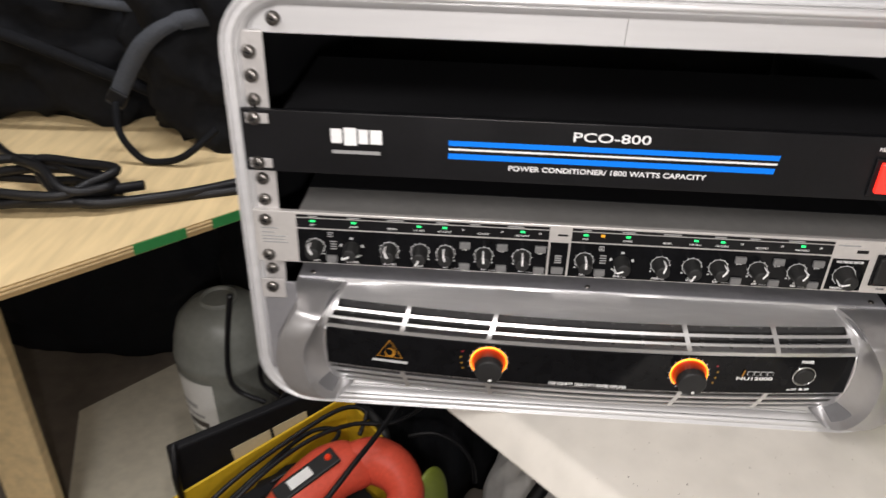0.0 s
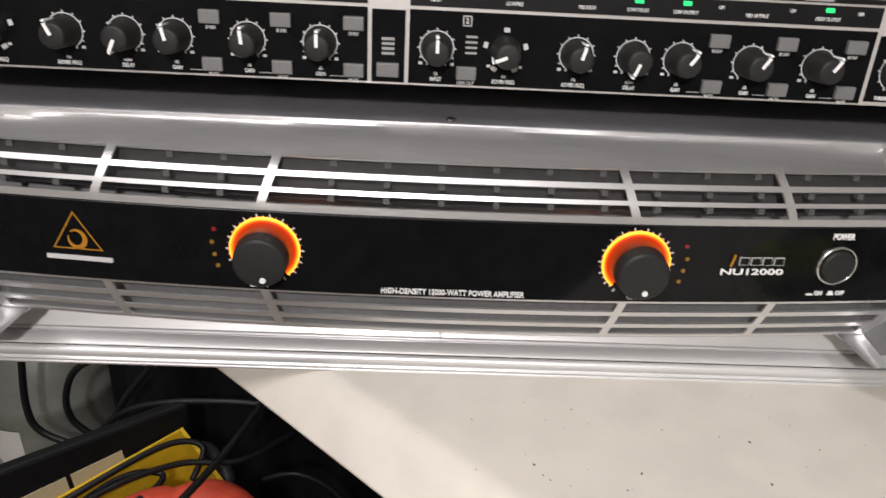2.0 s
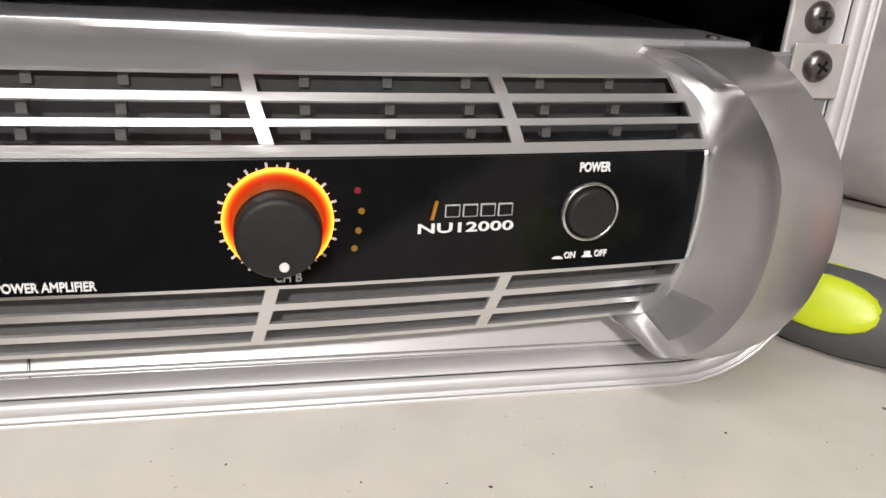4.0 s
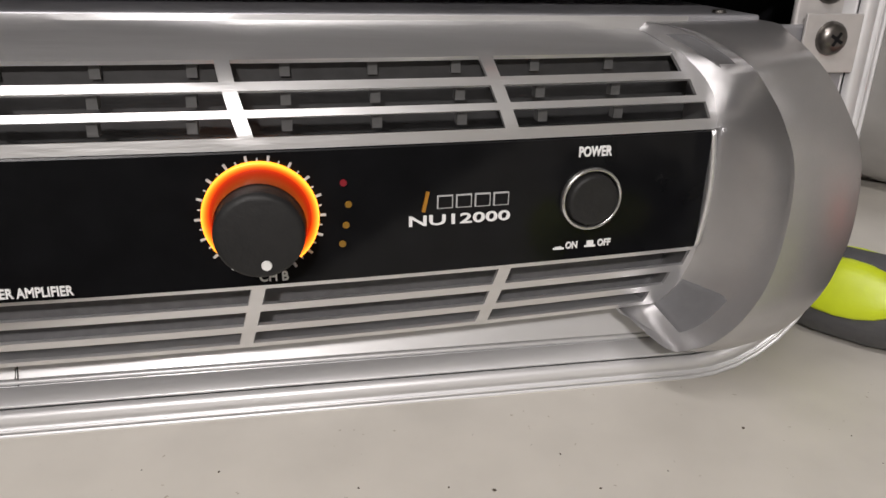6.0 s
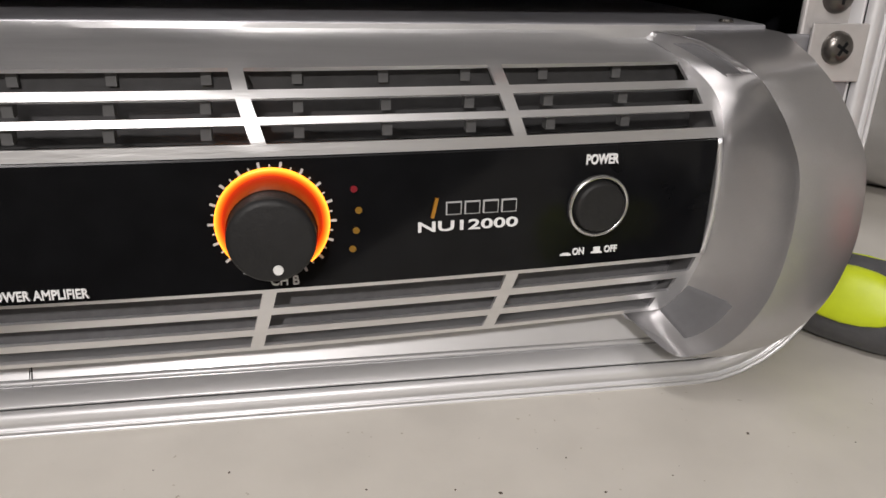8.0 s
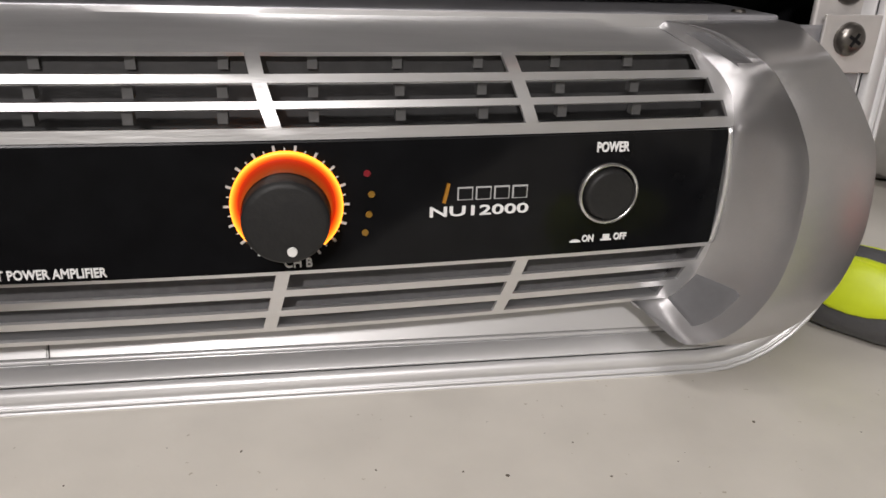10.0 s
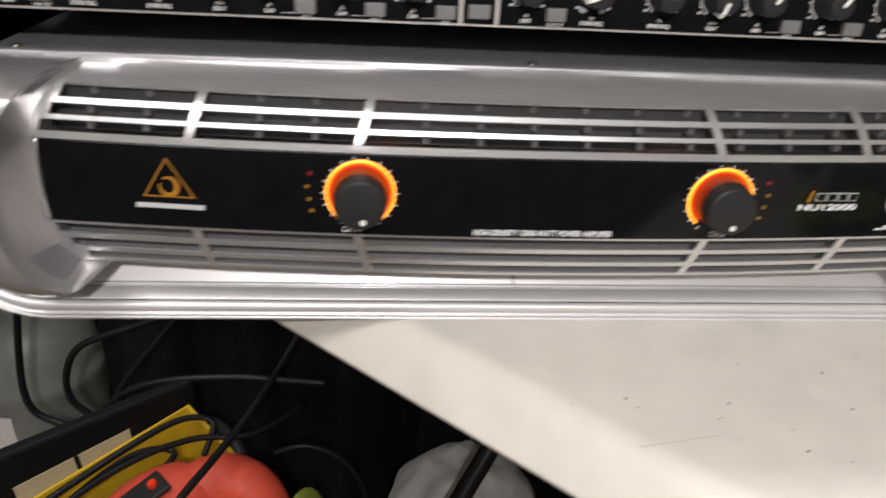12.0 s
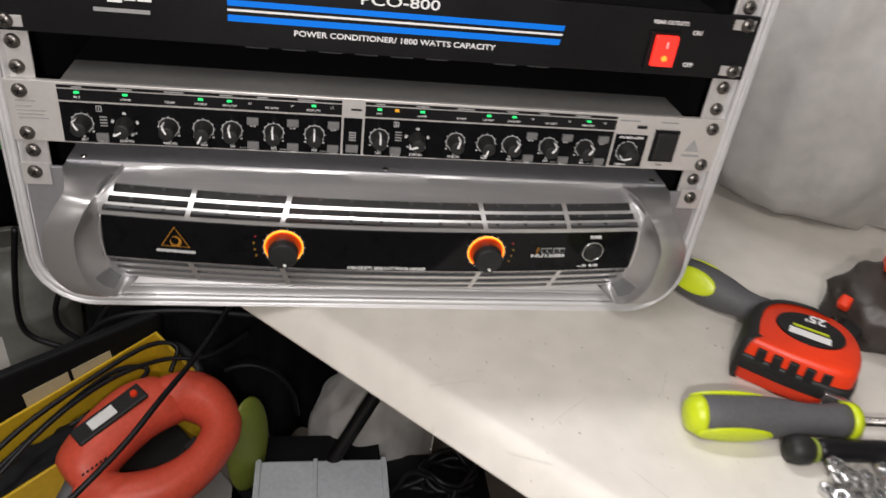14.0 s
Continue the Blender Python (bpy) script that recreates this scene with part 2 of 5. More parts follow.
def merge(bm, other, m=None):
    if m is not None:
        bmesh.ops.transform(other, matrix=m, verts=other.verts)
    me = bpy.data.meshes.new("tmp")
    other.to_mesh(me)
    other.free()
    bm.from_mesh(me)
    bpy.data.meshes.remove(me)
    return bm


def disc(r0, r1, depth, seg=32, bevel=0.0):
    """A short cylinder or cone along -y (towards the viewer), its back at y = 0; r0 at the back, r1 in front."""
    bm = bmesh.new()
    bmesh.ops.create_cone(bm, cap_ends=True, segments=seg, radius1=r0, radius2=r1, depth=depth, matrix=pose(0, -depth / 2, 0, 90))
    if bevel:
        rim = [e for e in bm.edges if all(v.co.y < -depth + 1e-5 for v in e.verts)]
        bmesh.ops.bevel(bm, geom=rim, offset=bevel, segments=3, affect="EDGES", profile=0.5)
    return bm


def grid_mesh(rows, closed_u=False, closed_v=False, cap=False):
    """Quads over rows of points (rows along v, points along u)."""
    bm = bmesh.new()
    vs = [[bm.verts.new(p) for p in row] for row in rows]
    nv, nu = len(vs), len(vs[0])
    for i in range(nv if closed_v else nv - 1):
        for j in range(nu if closed_u else nu - 1):
            bm.faces.new((vs[i][j], vs[i][(j + 1) % nu], vs[(i + 1) % nv][(j + 1) % nu], vs[(i + 1) % nv][j]))
    if cap and closed_u:
        bm.faces.new(vs[0][::-1])
        bm.faces.new(vs[-1])
    bmesh.ops.recalc_face_normals(bm, faces=bm.faces)
    return bm


def spline(points, n=10):
    """Catmull-Rom through points."""
    ps = [Vector(p) for p in points]
    out = []
    for i in range(len(ps) - 1):
        a, b, c, d = ps[max(i - 1, 0)], ps[i], ps[i + 1], ps[min(i + 2, len(ps) - 1)]
        for k in range(n):
            t = k / n
            out.append(0.5 * (2 * b + (c - a) * t + (2 * a - 5 * b + 4 * c - d) * t * t + (3 * b - a - 3 * c + d) * t ** 3))
    return out + [ps[-1]]


def tube(points, radius, seg=8, n=10, taper=None):
    """A round cord along a smooth line."""
    ps = spline(points, n)
    rows, side = [], Vector((0, 0, 1))
    for i, p in enumerate(ps):
        way = (ps[min(i + 1, len(ps) - 1)] - ps[max(i - 1, 0)]).normalized()
        side = (side - way * side.dot(way))
        side = side.normalized() if side.length > 1e-4 else way.orthogonal().normalized()
        other = way.cross(side)
        r = radius * (taper(i / (len(ps) - 1)) if taper else 1)
        rows.append([p + r * (math.cos(a) * side + math.sin(a) * other) for a in (2 * math.pi * k / seg for k in range(seg))])
    return grid_mesh(rows, closed_u=True, cap=True)


def blob(sx, sy, sz, rough=0.1, scale=3.0, sub=4, seed=0.0, flat=0.3, squash=1.0):
    """A lumpy soft body, flattened underneath, resting on z = 0."""
    bm = bmesh.new()
    bmesh.ops.create_icosphere(bm, subdivisions=sub, radius=1)
    for v in bm.verts:
        k = 1 + rough * noise.fractal(v.co * scale + Vector((seed, seed * 2, 0)), 1, 2, 4)
        x, y, z = v.co * k
        p = 2.6
        m = (abs(v.co.x) ** p + abs(v.co.y) ** p + abs(v.co.z) ** p) ** (1 / p)
        q = (1 / m) ** squash
        v.co = Vector((x * sx * q, y * sy * q, max(z * q, -1 + flat) * sz + sz * (1 - flat)))
    return bm


def lathe(profile, seg=24):
    """Turned body along +x from (along, radius) pairs."""
    rows = [[(x, r * math.cos(a), r * math.sin(a)) for a in (2 * math.pi * k / seg for k in range(seg))] for x, r in profile]
    return grid_mesh(rows, closed_u=True, cap=True)


def lettering(text, size, material, parent, at, name="lettering", bold=0.0, depth=0.0002, align="CENTER", shear=0.0, squeeze=1.0, turn=None):
    """Words in the built-in font, standing in the xz plane, facing -y."""
    cu = bpy.data.curves.new("words", "FONT")
    cu.body, cu.size, cu.align_x, cu.align_y, cu.extrude, cu.offset, cu.shear, cu.resolution_u = text, size, align, "CENTER", depth, bold, shear, 3
    ob = bpy.data.objects.new("words", cu)
    scene.collection.objects.link(ob)
    me = bpy.data.meshes.new_from_object(ob.evaluated_get(bpy.context.evaluated_depsgraph_get()))
    bpy.data.objects.remove(ob)
    me.materials.clear()
    me.materials.append(material)
    me.transform(Matrix.Diagonal((squeeze, 1, 1, 1)))
    out = new(name, me)
    out.parent = parent
    out.matrix_basis = turn if turn is not None else pose(*at, 90)
    return out


# ---- the room ----
FLOOR_Z, CEIL_Z = -0.74, 1.62
tagged(part("floor", box(-2.3, 2.3, -2.3, 2.3, FLOOR_Z - 0.1, FLOOR_Z), FLOOR), "bare grey concrete floor", "floor", kind="structure")
tagged(part("ceiling", box(-2.3, 2.3, -2.3, 2.3, CEIL_Z, CEIL_Z + 0.1), CEILING), "plain white ceiling", "ceiling", kind="structure")
for nm, b in (("wall_north", (-2.3, 2.3, 1.6, 1.75)), ("wall_south", (-2.3, 2.3, -2.3, -2.15)), ("wall_east", (1.5, 1.65, -2.15, 1.6)), ("wall_west", (-2.3, -2.15, -2.15, 1.6))):
    tagged(part(nm, box(*b, FLOOR_Z, CEIL_Z), WALL), "plain painted workshop wall", "wall", kind="structure")


def ceiling_lamp(at):
    lamp = thing("ceiling_lamp", "long white ceiling lamp with one tube, placed out of view", "lamp", at)
    part("housing", box(-0.62, 0.62, -0.07, 0.07, -0.03, 0.0, 0.004), CEILING, lamp)
    bm = bmesh.new()
    bmesh.ops.create_cone(bm, cap_ends=True, segments=16, radius1=0.013, radius2=0.013, depth=1.2, matrix=pose(0, 0, -0.044, 0, 90))
    part("tube", bm, TUBE, lamp, smooth=True)


ceiling_lamp((-0.35, 0.42, CEIL_Z))
# Second fixture is added, unseen, to carry the front fill.
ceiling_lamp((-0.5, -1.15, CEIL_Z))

# ---- white table ----
TOP = 0.004


def white_table():
    t = thing("folding_table", "off-white plastic folding table with speckled, scuffed top", "table")
    c, d = Vector((-0.081, 0.0)), Vector((0.708, -0.706)).normalized()
    side = Vector((0.706, 0.708)).normalized()
    far, back = 1.05, 0.34
    corners = [c - d * back, c + d * far, c + d * far + side * 1.25, c - d * back + side * 1.25]
    prof = [(0.006, -0.026), (0.0010, -0.0255), (0.0, -0.0235), (0.0008, -0.0215), (0.0100, -0.0085), (0.0125, -0.0056), (0.0150, -0.0034), (0.0175, -0.0018), (0.0200, -0.0007), (0.0225, -0.0001), (0.026, 0.0), (0.034, 0.0)]
    ring = []
    r = 0.05
    for i, p in enumerate(corners):
        a, b = (corners[i - 1] - p).normalized(), (corners[(i + 1) % 4] - p).normalized()
        for k in range(9):
            f = k / 8
            q = (1 - f) ** 2 * (p + a * r) + 2 * f * (1 - f) * p + f * f * (p + b * r)
            ring.append(q)
    mid = sum(corners, Vector((0, 0))) / 4
    rows = []
    for inset, z in prof:
        row = []
        for q in ring:
            w = (mid - q)
            row.append((*(q + w.normalized() * inset * 1.3), TOP + z))
        rows.append(row)
    bm = grid_mesh(rows, closed_u=True)
    bm.verts.ensure_lookup_table()
    n = len(ring)
    bm.faces.new([bm.verts[len(rows) * n - n + k] for k in range(n)])
    low = [bm.verts[k] for k in range(n)]
    bm.faces.new(low[::-1])
    bmesh.ops.recalc_face_normals(bm, faces=bm.faces)
    part("tabletop", bm, TABLE, t, smooth="crisp")
    for sx, sy, turn, long in ((0.128, -0.118, 38, 0.042), (0.09, -0.16, -20, 0.03), (0.21, -0.09, 62, 0.028), (0.05, -0.09, 10, 0.035), (0.17, -0.19, -55, 0.05), (0.03, -0.14, 75, 0.024)):
        part("scratch", box(-long / 2, long / 2, -0.0001, 0.0001, -0.0001, 0.00005), SCUFF, t, "fine grey scratch", matrix=pose(sx, sy, TOP, 0, 0, turn))
    for u, v in ((0.12, 0.45), (0.12, 1.1), (far + back - 0.15, 0.2), (far + back - 0.15, 1.1)):
        p = c - d * back + d * u + side * v
        part("leg", tube([(p.x, p.y, TOP - 0.025), (p.x, p.y, FLOOR_Z)], 0.014, 12, 2), SATIN_BLACK, t, smooth=True)
    p, q = c - d * (back - 0.12) + side * 0.45, c - d * (back - 0.12) + side * 1.1
    part("stretcher", tube([(p.x, p.y, -0.45), (q.x, q.y, -0.45)], 0.011, 10, 2), SATIN_BLACK, t, smooth=True)
    part("brace", tube([(-0.085, 0.22, -0.60), (0.02, 0.30, -0.44), (0.15, 0.40, -0.25)], 0.011, 10, 4), SATIN_BLACK, t, smooth=True)
    return t


white_table()

# ---- screws ----
def screw_mesh():
    bm = bmesh.new()
    prof = [(0.0, -0.0030), (0.0020, -0.0029), (0.0038, -0.0022), (0.0046, -0.0010), (0.0048, 0.0002)]
    rows = [[(r * math.cos(a), y, r * math.sin(a)) for a in (2 * math.pi * k / 20 for k in range(20))] for r, y in prof[1:]]
    bm = grid_mesh(rows, closed_u=True)
    bm.verts.ensure_lookup_table()
    bm.faces.new([bm.verts[k] for k in range(20)])
    bmesh.ops.recalc_face_normals(bm, faces=bm.faces)
    for w, h in ((0.0042, 0.0009), (0.0009, 0.0042)):
        merge(bm, box(-w / 2, w / 2, -0.00305, -0.0020, -h / 2, h / 2))
    for f in bm.faces[-12:]:
        f.material_index = 1
    me = bpy.data.meshes.new("screw")
    bm.to_mesh(me)
    bm.free()
    for f in me.polygons[:-12]:
        f.use_smooth = len(f.vertices) == 4
    me.materials.append(SCREW)
    me.materials.append(DULL_BLACK)
    return me


SCREW_MESH = screw_mesh()


def add_screw(x, y, z, parent, turn=0, s=1.0):
    ob = new("screw", SCREW_MESH)
    ob.parent = parent
    ob.matrix_basis = Matrix.LocRotScale((x, y, z), Euler((0, radians(turn), 0)), (s, s, s))
    return ob


# ---- rack case ----
CX, CZ0, CZ1, CR = 0.249, TOP, 0.331, 0.042


def rounded_rect(inset, seg=8):
    """Corner-rounded outline in xz, anticlockwise seen from the front."""
    x, z0, z1, r = CX - inset, CZ0 + inset, CZ1 - inset, max(CR - inset, 0.004)
    pts = []
    for cx, cz, a0 in ((x - r, z0 + r, -90), (x - r, z1 - r, 0), (-x + r, z1 - r, 90), (-x + r, z0 + r, 180)):
        for k in range(seg + 1):
            a = radians(a0 + 90 * k / seg)
            pts.append((cx + r * math.cos(a), cz + r * math.sin(a)))
    return pts


def rack_case():
    case = thing("rack_case", "black flight-style rack case with worn aluminium edge frame", "rack")
    prof = [(0.0, 0.040), (0.0, -0.0020), (0.0004, -0.0030), (0.0012, -0.0034), (0.0020, -0.0031), (0.0023, -0.0026), (0.0030, -0.0028), (0.0072, -0.0010), (0.0076, -0.0004), (0.0125, 0.0024), (0.0130, 0.0040)]
    rows = [[(x, y, z) for x, z in rounded_rect(i)] for i, y in prof]
    frame_ob = part("edge_frame", grid_mesh(rows, closed_u=True), ALU, case, "worn brushed aluminium edge frame", smooth="crisp")
    m = frame_ob.modifiers.new("thick", "SOLIDIFY")
    m.thickness, m.offset = 0.0016, 1
    # flat inner lips above and below the opening
    for z0, z1, y0, y1 in ((0.3000, 0.3192, 0.0040, 0.0016), (0.0150, 0.0385, 0.0013, 0.0154)):
        n = 2
        bm = bmesh.new()
        for sgn in (-1, 1):
            a, b = (-0.232, -0.00015) if sgn < 0 else (0.00015, 0.232)
            vs = [bm.verts.new(p) for p in ((a, y0, z0), (b, y0, z0), (b, y1, z1), (a, y1, z1), (a, y0 + 0.003, z0), (b, y0 + 0.003, z0), (b, y1 + 0.003, z1), (a, y1 + 0.003, z1))]
            for f in ((0, 1, 2, 3), (7, 6, 5, 4), (0, 4, 5, 1), (1, 5, 6, 2), (2, 6, 7, 3), (3, 7, 4, 0)):
                bm.faces.new([vs[k] for k in f])
        part("inner_lip", bm, ALU, case)
    # black shell behind the frame
    outer = [(x, z) for x, z in rounded_rect(0.003)]
    inner = [(x, z) for x, z in rounded_rect(0.010)]
    rows = [[(x, 0.030, z) for x, z in outer], [(x, 0.42, z) for x, z in outer], [(x, 0.42, z) for x, z in inner], [(x, 0.012, z) for x, z in inner]]
    part("shell", grid_mesh(rows, closed_u=True), CASE_BLACK, case)
    part("back_panel", box(-0.238, 0.238, 0.400, 0.408, 0.014, 0.320), CASE_BLACK, case)
    for x in (-0.2155, 0.2155):
        add_screw(x, 0.0010, 0.3095, case, 25)
    # seam clip in the lower frame
    line = [(TOP + i, y - 0.00025) for i, y in prof[2:-1]] + [(0.0150, 0.00105), (0.0265, 0.00795), (0.0380, 0.01485)]
    part("seam", grid_mesh([[(x + d, y, z) for d in (-0.00022, 0.00022)] for (z, y), x in zip(line, (0.0, 0.0, 0.0, 0.0, 0.0, -0.0002, 0.0006, 0.0012, 0.0010, 0.0002, -0.0006))]), SATIN_BLACK, case, "dark butt joint of the frame")
    return case


case = rack_case()
HOLES = [0.1275 + d for d in (0.0, -0.0137)] + [0.1845, 0.2005] + [0.2570, 0.2730, 0.2885]


def rails():
    for sgn in (-1, 1):
        r = thing("rack_rail", "pale metal rack rail with dark cross-head screws", "rack rail", group="rack rails")
        bm = box(-0.0115, 0.0095, 0.0, 0.0022, 0.102, 0.302, 0.0008)
        merge(bm, box(-0.0115, -0.0095, 0.0, 0.02, 0.03, 0.302))
        bmesh.ops.transform(bm, matrix=pose(sgn * 0.2325, 0, 0) @ Matrix.Diagonal((-sgn, 1, 1, 1)), verts=bm.verts)
        bmesh.ops.recalc_face_normals(bm, faces=bm.faces)
        part("rail_strip", bm, RAIL, r)
        for z in HOLES:
            add_screw(sgn * 0.2325, 0, z, r, 360 * noise.random())


rails()


def ear_screws(parent, zs, xs=0.2325, y=-0.004, turn=20):
    for sgn in (-1, 1):
        for i, z in enumerate(zs):
            add_screw(sgn * xs, y, z, parent, turn + 35 * i * sgn)


# ---- power conditioner ----
def power_conditioner():
    u = thing("power_conditioner", "black one-unit power conditioner with blue stripe and lit red switch", "power conditioner")
    part("front_panel", box(-0.2413, 0.2413, -0.0042, -0.0005, 0.2083, 0.2522, 0.0005), SATIN_BLACK, u)
    part("chassis", box(-0.215, 0.215, 0.0, 0.12, 0.2105, 0.2500), DULL_BLACK, u)
    Y = -0.00445
    for z0, z1, m in ((0.2330, 0.2366, BLUE_INK), (0.2286, 0.2320, WHITE_INK), (0.2236, 0.2276, BLUE_INK)):
        bm = bmesh.new()
        k = (0.2366 - z0) * 0.15
        vs = [bm.verts.new(p) for p in ((-0.1050, Y, z0 + (0.0012 if m is WHITE_INK else 0)), (0.1075 - k, Y, z0 + (0.0012 if m is WHITE_INK else 0)), (0.1080 - k, Y, z1 - (0.0008 if m is WHITE_INK else 0)), (-0.1050, Y, z1 - (0.0008 if m is WHITE_INK else 0)))]
        bm.faces.new(vs)
        part("stripe", bm, m, u, "blue stripe" if m is BLUE_INK else "white pinstripe")
    lettering("PCO-800", 0.0088, WHITE_INK, u, (-0.0005, Y, 0.2427), bold=0.00008, squeeze=1.48)
    lettering("POWER CONDITIONER/ 1800 WATTS CAPACITY", 0.0050, WHITE_INK, u, (-0.001, Y, 0.2187), bold=0.00008, squeeze=1.18)
    # maker's mark: plain white blocks
    x = -0.1825
    for w, h, dz in ((0.0075, 0.0100, 0.0), (0.0085, 0.0125, -0.0015), (0.0065, 0.0100, 0.0), (0.0080, 0.0100, 0.0)):
        part("mark_block", box(x, x + w, Y, Y + 0.0003, 0.2312 + dz, 0.2312 + dz + h, 0.0001), WHITE_INK, u)
        x += w + 0.0011
    part("mark_bar", box(-0.1822, -0.1500, Y, Y + 0.0003, 0.2238, 0.2262), GREY_INK, u)
    part("switch_bezel", box(0.1665, 0.1880, -0.0062, -0.004, 0.2120, 0.2385, 0.0008), SATIN_BLACK, u)
    sw = part("rocker_switch", box(0.1695, 0.1855, -0.0100, -0.006, 0.2155, 0.2365, 0.0012), RED_LIT, u, "red translucent lit rocker switch")
    bm = disc(0.0020, 0.0020, 0.0003, 16)
    part("neon_core", bm, RED_CORE, sw, matrix=pose(0.1778, -0.0100, 0.2215))
    part("mark_line", box(-0.0004, 0.0004, -0.0003, 0, -0.0022, 0.0022), WHITE_INK, sw, matrix=pose(0.1778, -0.0100, 0.2305))
    lettering("REAR OUTLETS", 0.0036, WHITE_INK, u, (0.1790, Y, 0.2440), bold=0.00006)
    lettering("ON", 0.0042, WHITE_INK, u, (0.1990, Y, 0.2385), bold=0.00006)
    lettering("OFF", 0.0042, WHITE_INK, u, (0.1985, Y, 0.2165), bold=0.00006)
    for sgn in (-1, 1):
        for z in (0.2145, 0.2462):
            part("washer", box(-0.0075, 0.0075, -0.0010, 0, -0.0035, 0.0035, 0.0004), RAIL, u, matrix=pose(sgn * 0.2305, -0.0042, z))
    ear_screws(u, (0.2145, 0.2462), y=-0.0050)


power_conditioner()


# ---- crossover ----
def knob(parent, x, y, z, r, angle, pointer):
    k = part("knob", disc(r, r * 0.80, 0.0120, 24, 0.0010), RUBBER, parent, smooth="crisp", matrix=pose(x, y, z))
    bm = box(-0.0006, 0.0006, -0.0123, -0.0106, r * 0.05, r * 0.85)
    merge(bm, box(-0.0006, 0.0006, -0.0056, 0.0056, -0.0004, 0.0004), pose(0, -0.0058, r * 0.905, -math.degrees(math.atan(0.2 * r / 0.012))))
    part("pointer", bm, pointer, k, matrix=pose(0, 0, 0, 0, angle))
    return k


def tick_ring(parent, x, y, z, r, n=11, size=0.0009, wide=0.0):
    bm = bmesh.new()
    if not wide:
        merge(bm, grid_mesh([[(q * math.sin(radians(a)), -0.00015, q * math.cos(radians(a))) for q in (r - 0.00022, r + 0.00022)] for a in range(-150, 151, 10)]))
    for i in range(n):
        a = radians(-150 + 300 * i / (n - 1))
        w = wide or 0.0005
        merge(bm, box(-w / 2, w / 2, -0.0002, 0, r, r + size + wide * 0.3), pose(0, 0, 0, 0, math.degrees(a)))
    part("scale", bm, PALE_INK, parent, matrix=pose(x, y, z))


